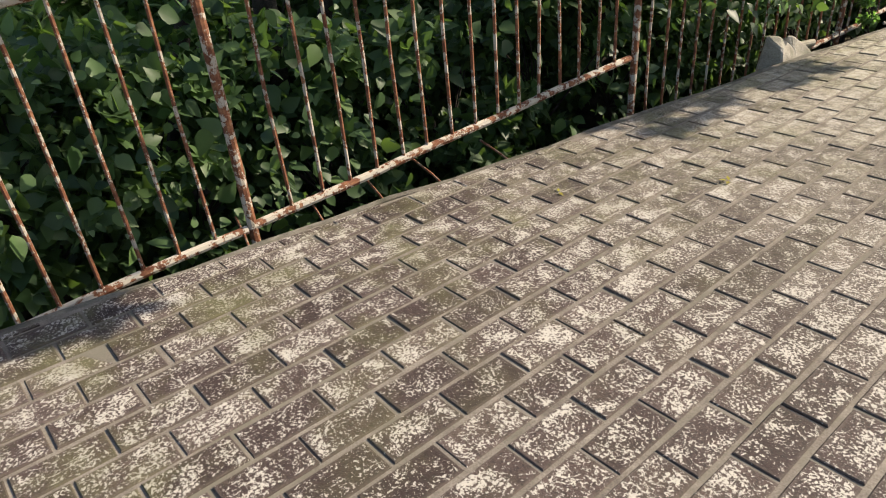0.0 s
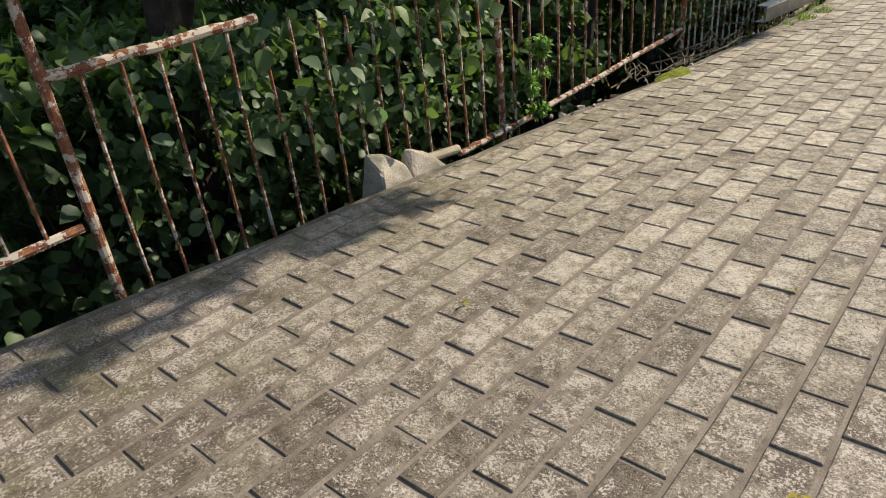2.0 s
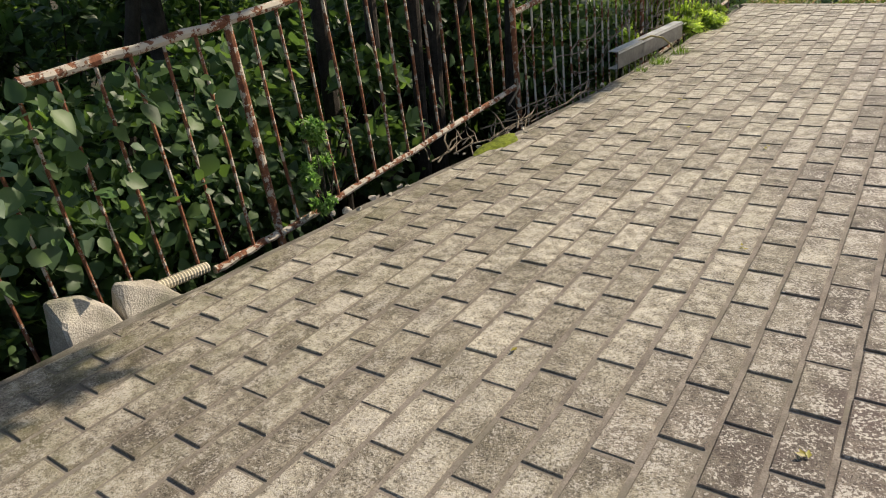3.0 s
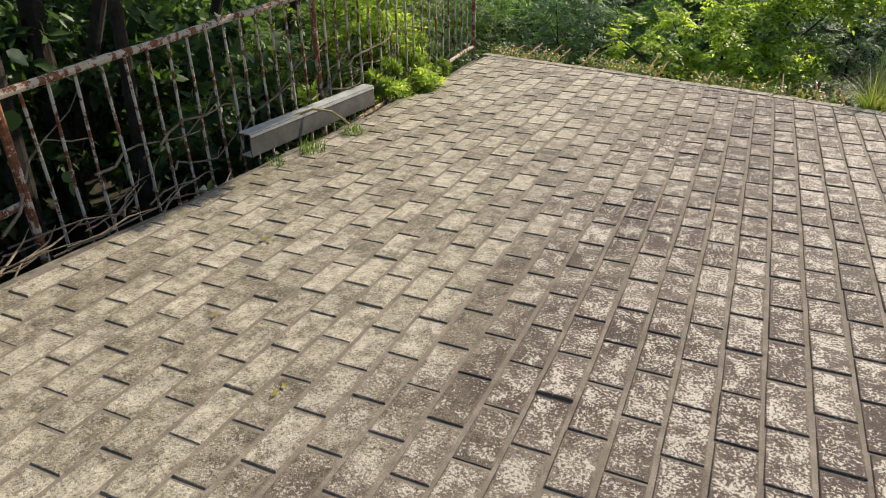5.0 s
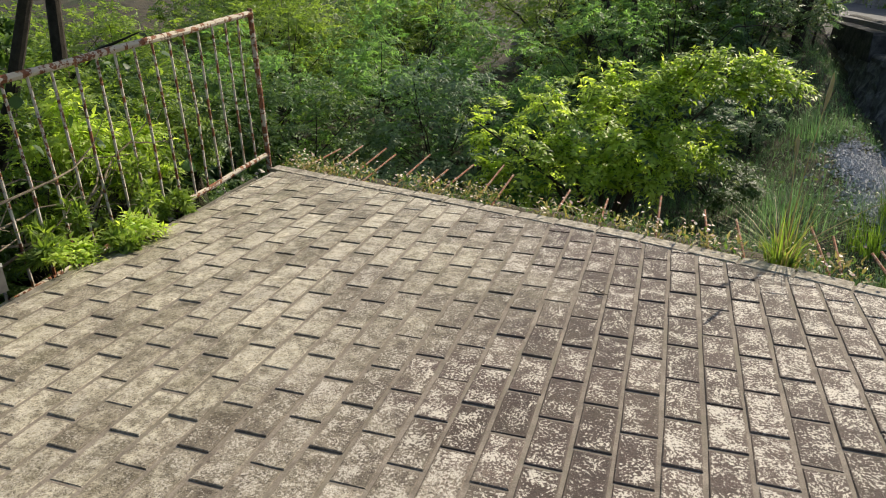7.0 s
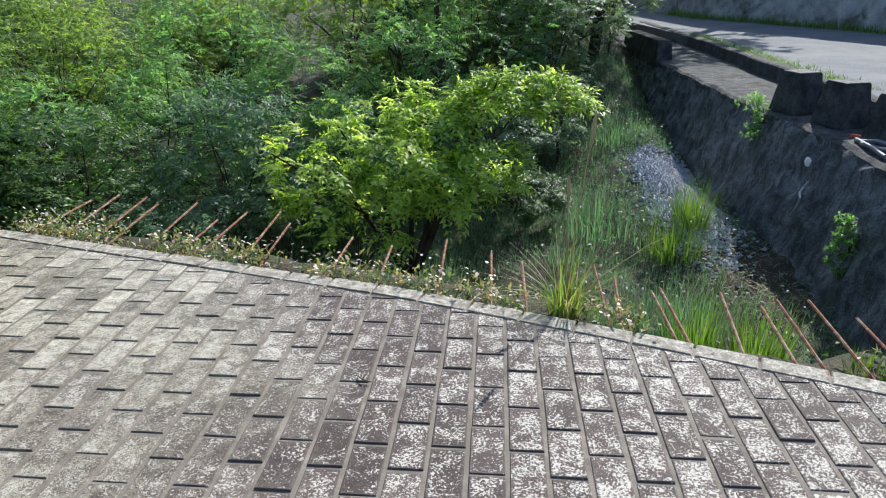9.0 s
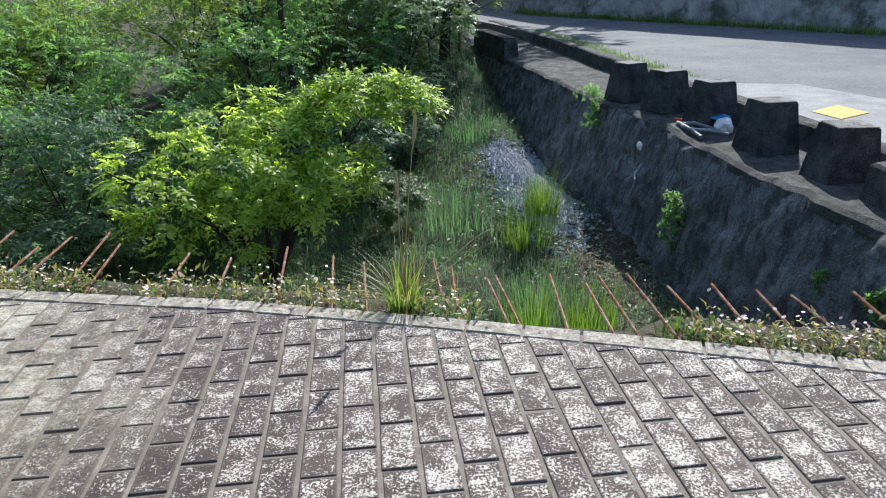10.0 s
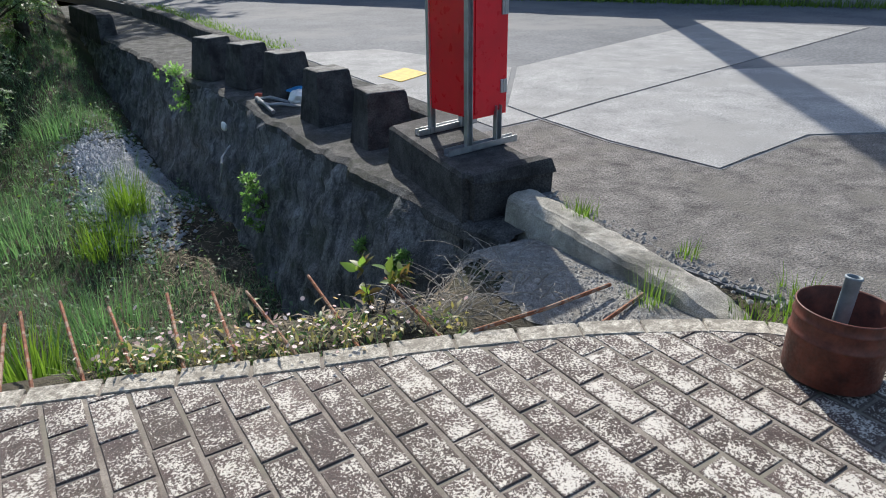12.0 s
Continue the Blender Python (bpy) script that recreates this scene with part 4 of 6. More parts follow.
# ---- kerb and rusty can ----
s = Shape()
kn = 44
prof = [(-0.11, -0.26), (-0.10, -0.12), (-0.092, -0.045), (-0.082, 0.0), (-0.06, 0.026), (-0.02, 0.034), (0.03, 0.036), (0.08, 0.034), (0.115, 0.024), (0.135, 0.0), (0.14, -0.06), (0.14, -0.2)]
kk = len(prof)
vs = []
for i in range(kn):
    f = i / (kn - 1)
    y = 6.95 - 1.58 * f
    x = float(np.interp(y, [5.42, 5.65, 5.95, 6.25, 6.6, 6.95], [5.755, 5.75, 5.758, 5.77, 5.785, 5.80]))
    drop = 0.06 * f + 0.06 * max(0.0, f - 0.82) / 0.18
    chip = max(0.0, noise.noise(Vector((y * 3.1, 0, 5))) - 0.1)
    for a_, (dx, dz) in enumerate(prof):
        q = Vector((x + dx, y, dz)) * 9
        r = 0.006 * noise.noise(q) + 0.005 * noise.noise(q * 2.7)
        edge = chip * 0.07 if dx < -0.05 and dz > -0.1 else 0.0
        vs.append((x + dx + r + edge * 0.8, y, dz + r * (dz > -0.1) - edge * 0.5 - (drop if dz > -0.1 else 0)))
s.add(vs, [(i * kk + k, i * kk + k + 1, i * kk + kk + k + 1, i * kk + kk + k) for i in range(kn - 1) for k in range(kk - 1)] + [tuple(range(kk - 1, -1, -1)), tuple((kn - 1) * kk + k for k in range(kk))])
solo("kerb", s, M_CONCRETE, "worn pale concrete kerb at the road edge", "kerb", kind="structure")

can = thing("rusty_can", "rusty open steel can with a pipe standing in it", "can", loc=(5.60, 4.97, 0.004))
can.rotation_euler = (0.0, 0.05, 0.3)
can.scale = (0.96, 0.96, 0.94)


def lathe(profile, n=36):
    s = Shape()
    vs = [(r * math.cos(6.28319 * i / n), r * math.sin(6.28319 * i / n), z) for r, z in profile for i in range(n)]
    s.add(vs, [(k * n + i, k * n + (i + 1) % n, (k + 1) * n + (i + 1) % n, (k + 1) * n + i) for k in range(len(profile) - 1) for i in range(n)])
    return s


s = lathe([(0.001, 0.004), (0.158, 0.0), (0.163, 0.006), (0.164, 0.16), (0.169, 0.166), (0.164, 0.172), (0.163, 0.225), (0.168, 0.231), (0.163, 0.237), (0.161, 0.268), (0.166, 0.274), (0.161, 0.278), (0.157, 0.271), (0.158, 0.02), (0.001, 0.015)])
part("shell", s, M_CAN, can, "rust-red steel shell with rolled rim", True)
s = lathe([(0.001, 0.140), (0.08, 0.145), (0.158, 0.14)])
part("filling", s, M_SOIL, can, "dark ash and soil inside")
s = lathe([(0.027, 0.14), (0.027, 0.355), (0.030, 0.358), (0.029, 0.366), (0.024, 0.366), (0.024, 0.15)], 20)
p = part("pipe", s, M_PIPE, can, "grey metal pipe", True)
p.location = (0.03, 0.02, 0)
p.rotation_euler = (0.03, 0.09, 0)

# ---- tree trunk across the road, out of the walk's view, leaning to aim its shadow ----
tr = thing("roadside_tree", "tall leaning roadside tree beyond the road", "tree", loc=(16.2, 15.3, -0.1))
s = Shape()
s.tube([(0, 0, 0), (-0.45, 0, 1.0), (-1.4, 0.02, 3), (-2.75, 0.05, 6), (-4.4, 0.05, 9.5)], [0.34, 0.28, 0.26, 0.25, 0.2], 14)
part("trunk", s, M_BARK, tr)


# ---- rusty rods along the far edge ----
rr = random.Random(9)
for i, x in enumerate([-0.95, -0.72, -0.50, -0.38, -0.12, 0.10, 0.22, 0.50, 0.62, 1.02, 1.30, 1.62, 1.89, 2.06, 2.43, 2.48, 2.70, 2.75, 2.95, 3.14, 3.24, 3.40, 3.56, 3.72, 3.90, 4.10, 4.32, 4.62]):
    y = float(far_y(x)) + 0.03
    ob = thing("rebar_rod", "thin rusty steel rod sticking out past the paving edge", "rod", "rods along the far edge")
    s = Shape()
    k = rr.uniform(0.85, 1.15) * (1.2 if x < 0.7 else 1.0)
    v = Vector((0.03 + rr.uniform(-0.04, 0.04), 0.56, 0.02 + rr.uniform(-0.02, 0.05))) * k
    p = Vector((x, y, -0.03))
    s.tube([p - v * 0.12, p + v * 0.5, p + v + Vector((0, 0, -0.004))], 0.0075, 6)
    part("bar", s, M_RUSTROD, ob)
for y in (-4.05, -3.72, -3.42, -3.12, -2.72):
    ob = thing("rebar_rod", "thin dark rusty rod sticking out under the fence", "rod", "rods under the fence")
    x = float(left_x(y)) + 0.02
    s = Shape()
    s.tube([(x, y, -0.05), (x - 0.16, y + 0.05, -0.045), (x - 0.30 - rr.uniform(0, 0.08), y + 0.10, -0.04)], 0.006, 6)
    part("bar", s, M_RUSTROD, ob)
for pts, lab in (([(4.72, 5.88, 0.008), (5.1, 5.89, -0.02), (5.52, 5.93, -0.05)], "long rusty rod lying over the paving edge"), ([(5.22, 5.72, -0.07), (5.62, 5.82, -0.08)], "short rusty rod beside the kerb")):
    s = Shape()
    s.tube(pts, 0.009, 6)
    solo("loose_rod", s, M_RUSTROD, lab, "rod")


# ---- plants ----
def plant(name, label, category, rng, base, centre, radii, clumps, per, leaflet, mat, count=7, size=(0.09, 0.03), spread=0.9, stems=None, group="", trunk_r=0.03):
    """A shrub or tree: a forked trunk and a crown of many leaflets."""
    ob = thing(name, label, category, group, loc=tuple(base))
    cc, tips, out = crown_points(rng, centre, radii, clumps, per)
    s = Shape()
    b = Vector(base)
    c = Vector(centre)
    fork = b.lerp(c, 0.45)
    s.tube([b - Vector((0, 0, 0.15)), b.lerp(fork, 0.5) + Vector((0.04, 0.03, 0)), fork], [trunk_r, trunk_r * 0.85, trunk_r * 0.7], 7)
    for q in cc[: (stems or 14)]:
        q = Vector(q)
        m = fork.lerp(q, 0.5) + Vector((rng.normal(0, 0.06), rng.normal(0, 0.06), 0.05)) * (q - fork).length
        s.tube([fork, m, q], [trunk_r * 0.5, trunk_r * 0.3, trunk_r * 0.12], 5)
    inv = Matrix.Translation(-b)
    s.v = [tuple(inv @ Vector(p)) for p in s.v]
    part("trunk", s, M_BARK, ob, "dark forked stem")
    broad = size[1] > 0.45 * size[0]
    if broad or size[0] < 0.07:
        V, *F = rosettes(tips, out, count, size[0], size[1], spread, rng, broad)
    else:
        V, *F = sprays(tips, out, 4, size[0] * 0.68, size[0] * 0.27, rng)
    cr = new("crown", quads_mesh("crown", V - np.array(base), F, mat))
    cr.parent = ob
    return ob


# the sunlit bush in the gully
rb = np.random.default_rng(21)
bush = thing("sunlit_bush", "sunlit bright green bush growing in the gully", "bush", loc=(1.0, 10.9, -1.7))
s = Shape()
B = Vector((1.0, 10.9, -1.7))
for q in ((-0.3, 10.4, -0.2), (0.3, 10.6, 0.1), (1.0, 10.9, 0.1), (1.7, 11.0, 0.3), (2.3, 11.2, 0.3), (1.6, 10.4, -0.5), (0.4, 10.2, -0.6), (2.0, 11.0, 0.65)):
    q = Vector(q) - B
    m = q * 0.5 + Vector((0.1 * math.sin(q.x * 9), 0.1, 0.15))
    s.tube([Vector((0, 0, -0.1)), m * 0.5, m, q], [0.035, 0.028, 0.02, 0.006], 6)
s.tube([Vector((2.0, 11.0, 0.6)) - B, Vector((2.15, 11.0, 0.78)) - B, Vector((2.4, 11.0, 0.80)) - B, Vector((2.6, 11.05, 0.78)) - B], [0.006, 0.006, 0.005, 0.003], 5)
part("stem", s, M_BARK, bush, "thin forked stems")
tipsA, outA = [], []
for c, r, cl, per in (((0.15, 10.35, -0.30), (0.60, 0.5, 0.42), 32, 26), ((0.95, 10.6, -0.25), (0.75, 0.6, 0.5), 44, 26), ((1.55, 10.6, -0.45), (0.55, 0.5, 0.40), 30, 24), ((0.6, 10.4, -0.75), (0.8, 0.5, 0.35), 32, 24), ((0.75, 11.0, 0.12), (0.6, 0.5, 0.25), 24, 24)):
    cc, p, o_ = crown_points(rb, c, r, cl, per)
    tipsA.append(p)
    outA.append(o_)
allt = np.concatenate(tipsA)
hollow = np.array([noise.noise(Vector(q) * 2.6) for q in allt])
pick = (rb.uniform(0, 1, len(allt)) < 0.46) & (hollow > 0.03)
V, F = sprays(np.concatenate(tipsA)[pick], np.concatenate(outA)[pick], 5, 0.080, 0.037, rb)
# Mostly the SUN leaf, so the bush's sunlight is in its colour.
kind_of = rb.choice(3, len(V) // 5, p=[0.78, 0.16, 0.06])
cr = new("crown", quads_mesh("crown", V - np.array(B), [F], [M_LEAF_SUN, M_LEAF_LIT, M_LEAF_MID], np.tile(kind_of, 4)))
cr.parent = bush
tipsA, outA = [], []
for c, r, cl, per in (((1.95, 11.0, 0.32), (0.5, 0.40, 0.22), 22, 26), ((2.45, 11.1, 0.30), (0.40, 0.35, 0.20), 17, 26), ((1.85, 10.7, -0.40), (0.35, 0.3, 0.30), 12, 26), ((1.3, 10.9, 0.22), (0.45, 0.40, 0.25), 10, 40)):
    cc, p, o_ = crown_points(rb, c, r, cl, per)
    tipsA.append(p)
    outA.append(o_)
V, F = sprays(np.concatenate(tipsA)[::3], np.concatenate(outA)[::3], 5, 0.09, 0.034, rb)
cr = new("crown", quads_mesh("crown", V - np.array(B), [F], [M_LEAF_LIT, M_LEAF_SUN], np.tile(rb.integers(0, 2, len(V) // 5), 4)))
cr.parent = bush
tagged(cr, "paler hanging leaves on the long branches")

# dense growth behind the fence
rl = np.random.default_rng(33)
k = 0
for y in np.arange(-7.0, 9.6, 0.8):
    x = float(left_x(y)) - 1.25 + rl.uniform(-0.2, 0.15)
    if 1.9 < y < 4.7:
        continue
    zb = float(height(x, y))
    h = rl.uniform(0.55, 0.95)
    near = y > 5.2
    # Light in the leaf colour: LIT at the sunny corner, DEEP further back.
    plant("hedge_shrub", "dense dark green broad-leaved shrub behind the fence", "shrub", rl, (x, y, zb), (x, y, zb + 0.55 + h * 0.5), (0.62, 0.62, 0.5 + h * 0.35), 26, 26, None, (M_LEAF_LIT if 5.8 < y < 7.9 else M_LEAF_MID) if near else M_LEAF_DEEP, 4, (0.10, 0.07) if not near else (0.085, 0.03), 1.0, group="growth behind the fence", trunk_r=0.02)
for y in np.arange(-9.0, 12.0, 1.25):
    for row in (0, 1, 2):
        x = float(left_x(y)) - 2.9 - 1.9 * row + rl.uniform(-0.4, 0.4)
        yy_ = y + rl.uniform(-0.4, 0.4)
        zb = float(height(x, yy_))
        h = rl.uniform(1.1, 1.9) + 0.4 * row
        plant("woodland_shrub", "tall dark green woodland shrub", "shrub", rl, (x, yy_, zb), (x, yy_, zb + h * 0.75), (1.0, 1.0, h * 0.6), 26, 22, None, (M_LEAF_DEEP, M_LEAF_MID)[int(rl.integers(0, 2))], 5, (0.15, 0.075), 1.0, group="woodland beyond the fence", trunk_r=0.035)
# trunks standing in the wood
for x, y, r in ((-2.55, 3.05, 0.05), (-2.9, 3.75, 0.07), (-2.45, 4.35, 0.045), (-2.7, 2.2, 0.06), (-3.6, 4.6, 0.09), (-3.9, 5.6, 0.07), (-3.3, 3.4, 0.06), (-4.6, 2.2, 0.10), (-3.0, -0.6, 0.10), (-4.2, 7.5, 0.08), (-5.2, 9.6, 0.09), (-3.7, -3.0, 0.08)):
    ob = thing("woodland_tree", "slender dark-barked woodland tree", "tree", "woodland trees", loc=(x, y, float(height(x, y)) - 0.1))
    s = Shape()
    s.tube([(0, 0, 0), (0.05, 0.03, 1.2), (0.16, 0.0, 2.6), (0.2, 0.15, 4.2), (0.3, 0.1, 6.0)], [r * 1.2, r, r * 0.9, r * 0.8, r * 0.5], 10)
    for j in range(7):
        z = 2.6 + j * 0.5
        an = j * 2.3
        s.tube([(0.16, 0.05, z), (0.16 + 0.6 * math.cos(an), 0.6 * math.sin(an), z + 0.4), (0.16 + 1.2 * math.cos(an), 1.2 * math.sin(an), z + 0.6)], [r * 0.35, r * 0.22, r * 0.08], 6)
    part("trunk", s, M_BARK, ob, "dark slender trunk with limbs")
    cc, tips, out = crown_points(rl, (0.2, 0.1, 5.2), (1.7, 1.7, 1.3), 24, 22)
    V, F = rosettes(tips, out, 5, 0.16, 0.08, 1.0, rl)
    cr = new("crown", quads_mesh("crown", V, [F], M_LEAF_DEEP))
    cr.parent = ob



def spreading_tree(base, knee, crown, radii, clumps, r, label, category="tree", size=(0.17, 0.09), group="overhanging trees", rng=np.random.default_rng(64)):
    """A leaning tree whose crown spreads well above head height."""
    b = Vector(base)
    ob = thing("spreading_tree", label, category, group, loc=tuple(base))
    k, c = Vector(knee) - b, Vector(crown) - b
    s = Shape()
    s.tube([(0, 0, -0.1), k * 0.5 + Vector((0.04, 0.03, 0)), k, k.lerp(c, 0.6)], [r * 1.25, r, r * 0.85, r * 0.4], 10)
    cc, tips, out = crown_points(rng, tuple(c), radii, clumps, 18)
    for q in cc[:12]:
        q = Vector(q)
        s.tube([k, k.lerp(q, 0.5) + Vector((0, 0, 0.12)), q], [r * 0.45, r * 0.25, r * 0.08], 6)
    part("trunk", s, M_BARK, ob, "dark leaning trunk with limbs")
    V, *F = rosettes(tips, out, 5, size[0], size[1], 1.0, rng, True)
    cr = new("crown", quads_mesh("crown", V, F, M_LEAF_DEEP))
    cr.parent = ob
    return ob


# Crowns hang out of view, placed to throw shade along the fence.
for y, dense in ((-6.2, 7), (-5.2, 6), (-2.9, 5), (-1.5, 7), (2.1, 9), (3.3, 10), (4.5, 7)):
    fx = float(np.interp(y, [p[1] for p in POSTS], [p[0] for p in POSTS]))
    out_x = 1.5 if y == -1.5 else 1.2
    spreading_tree((fx - 2.3, y + 2.4, float(height(fx - 2.3, y + 2.4))), (fx - 1.0, y + 3.1, 2.3), (fx + out_x, y + 3.9, 3.1), (0.9, 0.9, 0.5), dense, 0.05, "slender dark tree leaning out over the fence")

# growth on the far side of the gully
rf = np.random.default_rng(52)
for x, y, rad, h, mat, sz in ((-1.6, 10.0, 0.8, 1.5, M_LEAF_BLUE, 0.10), (-0.9, 9.4, 0.6, 0.7, M_LEAF_DEEP, 0.10), (-2.6, 10.6, 1.0, 1.9, M_LEAF_MID, 0.12), (-1.2, 11.6, 1.0, 1.8, M_LEAF_BLUE, 0.14), (-2.6, 12.6, 1.2, 2.0, M_LEAF_FAR, 0.13), (-3.9, 11.5, 1.2, 2.2, M_LEAF_FAR, 0.13), (0.0, 12.6, 0.9, 1.7, M_LEAF_FAR, 0.12),
                             (-1.0, 13.8, 1.2, 2.2, M_LEAF_FAR, 0.13), (-4.6, 13.8, 1.5, 2.5, M_LEAF_LIT, 0.13), (-2.9, 15.2, 1.4, 2.4, M_LEAF_FAR, 0.14), (0.6, 14.5, 1.1, 2.3, M_LEAF_FAR, 0.13), (1.8, 14.0, 0.8, 1.7, M_LEAF_BLUE, 0.13), (1.6, 16.0, 1.3, 2.6, M_LEAF_FAR, 0.14), (-0.8, 16.6, 1.4, 2.4, M_LEAF_LIT, 0.14),
                             (2.9, 16.8, 0.9, 2.3, M_LEAF_BLUE, 0.14), (3.5, 18.2, 1.1, 2.6, M_LEAF_BLUE, 0.14), (2.4, 18.6, 1.3, 2.6, M_LEAF_FAR, 0.14), (4.3, 19.6, 0.9, 2.2, M_LEAF_LIT, 0.14), (-3.6, 18.0, 1.8, 2.6, M_LEAF_LIT, 0.15), (0.2, 19.2, 1.7, 2.6, M_LEAF_FAR, 0.15), (-6.2, 16.0, 1.8, 2.6, M_LEAF_LIT, 0.15), (2.6, 21.5, 1.7, 2.6, M_LEAF_LIT, 0.16), (4.6, 23.0, 1.5, 2.8, M_LEAF_MID, 0.16), (-1.5, 22.5, 2.2, 2.6, M_LEAF_LIT, 0.17), (-5.5, 21.0, 2.2, 2.6, M_LEAF_MID, 0.17), (3.5, 27.0, 2.4, 3.2, M_LEAF_MID, 0.2), (-0.5, 28.0, 2.6, 3.0, M_LEAF_MID, 0.2), (2.3, 12.4, 0.5, 0.7, M_LEAF_DEEP, 0.10), (2.9, 15.0, 0.6, 1.2, M_LEAF_BLUE, 0.11)):
    zb = float(height(x, y))
    plant("gully_shrub", "leafy green shrub across the gully", "shrub", rf, (x, y, zb), (x, y, zb + h * 0.62), (rad, rad, h * 0.5), int(20 + 16 * rad), 26 if y < 14.2 else 18, None, mat, 6, (sz * 0.85, sz * 0.30), 0.95, group="growth across the gully", trunk_r=0.03)
for i in range(16):
    x, y = float(rf.uniform(-6.5, 3.0)), float(rf.uniform(15.5, 24.5))
    zb = float(height(x, y))
    plant("gully_shrub", "leafy green shrub across the gully", "shrub", rf, (x, y, zb), (x, y, zb + 1.2), (1.5, 1.5, 1.2), 38, 18, None, (M_LEAF_MID, M_LEAF_FAR, M_LEAF_LIT)[i % 3], 6, (0.14, 0.05), 0.95, group="growth across the gully", trunk_r=0.03)
for i in range(22):
    x, y = float(rf.uniform(-13, -5)), float(rf.uniform(7.5, 21))
    zb = float(height(x, y))
    plant("hill_shrub", "leafy green shrub on the slope", "shrub", rf, (x, y, zb), (x, y, zb + 1.1), (1.5, 1.5, 1.2), 30, 24, None, (M_LEAF_MID, M_LEAF_LIT)[i % 2], 6, (0.16, 0.06), 0.95, group="growth on the slope", trunk_r=0.03)
# one tree with a forked trunk at the head of the gully
for x, y, r in ((3.9, 19.0, 0.10), (2.5, 20.0, 0.10), (0.9, 15.4, 0.06)):
    ob = thing("gully_tree", "dark slender tree at the head of the gully", "tree", "gully trees", loc=(x, y, float(height(x, y)) - 0.1))
    s = Shape()
    s.tube([(0, 0, 0), (0.1, 0, 1.2), (0.0, 0.1, 2.4), (0.2, 0.2, 4.5)], [r * 1.3, r, r * 0.8, r * 0.5], 9)
    s.tube([(0.1, 0, 1.1), (-0.3, 0.1, 1.9), (-0.7, 0.1, 3.1)], [r * 0.7, r * 0.5, r * 0.3], 7)
    part("trunk", s, M_BARK, ob, "dark forked trunk")
    cc, tips, out = crown_points(rf, (0.1, 0.2, 4.6), (0.8, 0.8, 0.6), 7, 16)
    V, F = rosettes(tips, out, 6, 0.15, 0.05, 1.0, rf)
    cr = new("crown", quads_mesh("crown", V, [F], M_LEAF_MID))
    cr.parent = ob
# an unseen tree on the bank beyond the road, added for its shade
for x, y, h, r in ((10.4, 29.5, 8.0, 2.2),):
    zb = max(0.0, float(height(x, y))) - 0.1
    ob = thing("bank_tree", "tall green tree on the bank beyond the road", "tree", "bank trees", loc=(x, y, zb))
    s = Shape()
    s.tube([(0, 0, 0), (0.1, 0, h * 0.3), (0, 0.1, h * 0.6), (0.1, 0.1, h)], [0.22, 0.18, 0.14, 0.05], 10)
    for j in range(8):
        z = h * (0.45 + j * 0.06)
        an = j * 2.4
        s.tube([(0, 0, z), (0.5 * r * math.cos(an), 0.5 * r * math.sin(an), z + 0.5), (0.9 * r * math.cos(an), 0.9 * r * math.sin(an), z + 0.8)], [0.07, 0.05, 0.02], 6)
    part("trunk", s, M_BARK, ob, "dark trunk with limbs")
    cc, tips, out = crown_points(rf, (0, 0, h * 0.78), (r, r, h * 0.24), 22, 18)
    V, F = rosettes(tips, out, 6, 0.26, 0.12, 1.0, rf)
    cr = new("crown", quads_mesh("crown", V, [F], M_LEAF_MID))
    cr.parent = ob

# small sprig growing through the fence
plant("fence_sprig", "small bright-leaved sprig growing through the fence", "shrub", rl, (-1.62, 1.05, -0.30), (-1.62, 1.05, 0.20), (0.07, 0.08, 0.25), 16, 22, None, M_LEAF_FAR, 5, (0.034, 0.017), 1.0, trunk_r=0.008)
# weeds by the channel and the fence corner
for x, y, r, h in ((-1.06, 6.05, 0.13, 0.11), (-1.22, 5.75, 0.12, 0.13), (-1.15, 6.6, 0.14, 0.14), (-1.42, 6.5, 0.30, 0.42), (-1.65, 6.9, 0.34, 0.5), (-1.35, 6.0, 0.2, 0.3), (-1.7, 6.2, 0.3, 0.45)):
    plant("leafy_weed", "bright green leafy weed at the paving edge", "weed", rl, (x, y, -0.02 if x > -1.2 else -0.3), (x, y, h * 0.4 if x > -1.2 else 0.02 + h * 0.3), (r * 0.8, r * 0.8, h * 0.55), 7, 15, None, M_LEAF_LIT, 6, (0.065, 0.016), 0.9, group="weeds at the paving edge", trunk_r=0.006, stems=9)
# Sunlight on this corner is put in through the SUN leaf colour.
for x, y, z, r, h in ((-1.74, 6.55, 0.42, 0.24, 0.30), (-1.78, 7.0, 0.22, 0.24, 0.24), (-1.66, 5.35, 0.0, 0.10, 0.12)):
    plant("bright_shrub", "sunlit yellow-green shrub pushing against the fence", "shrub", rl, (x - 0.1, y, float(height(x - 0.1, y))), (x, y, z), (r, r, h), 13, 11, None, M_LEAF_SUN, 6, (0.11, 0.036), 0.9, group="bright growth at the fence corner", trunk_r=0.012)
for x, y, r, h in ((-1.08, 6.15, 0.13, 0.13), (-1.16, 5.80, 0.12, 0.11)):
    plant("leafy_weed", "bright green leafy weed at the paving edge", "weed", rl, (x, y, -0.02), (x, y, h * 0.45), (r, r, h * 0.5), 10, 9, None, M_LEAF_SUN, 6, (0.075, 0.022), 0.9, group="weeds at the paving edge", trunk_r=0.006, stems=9)
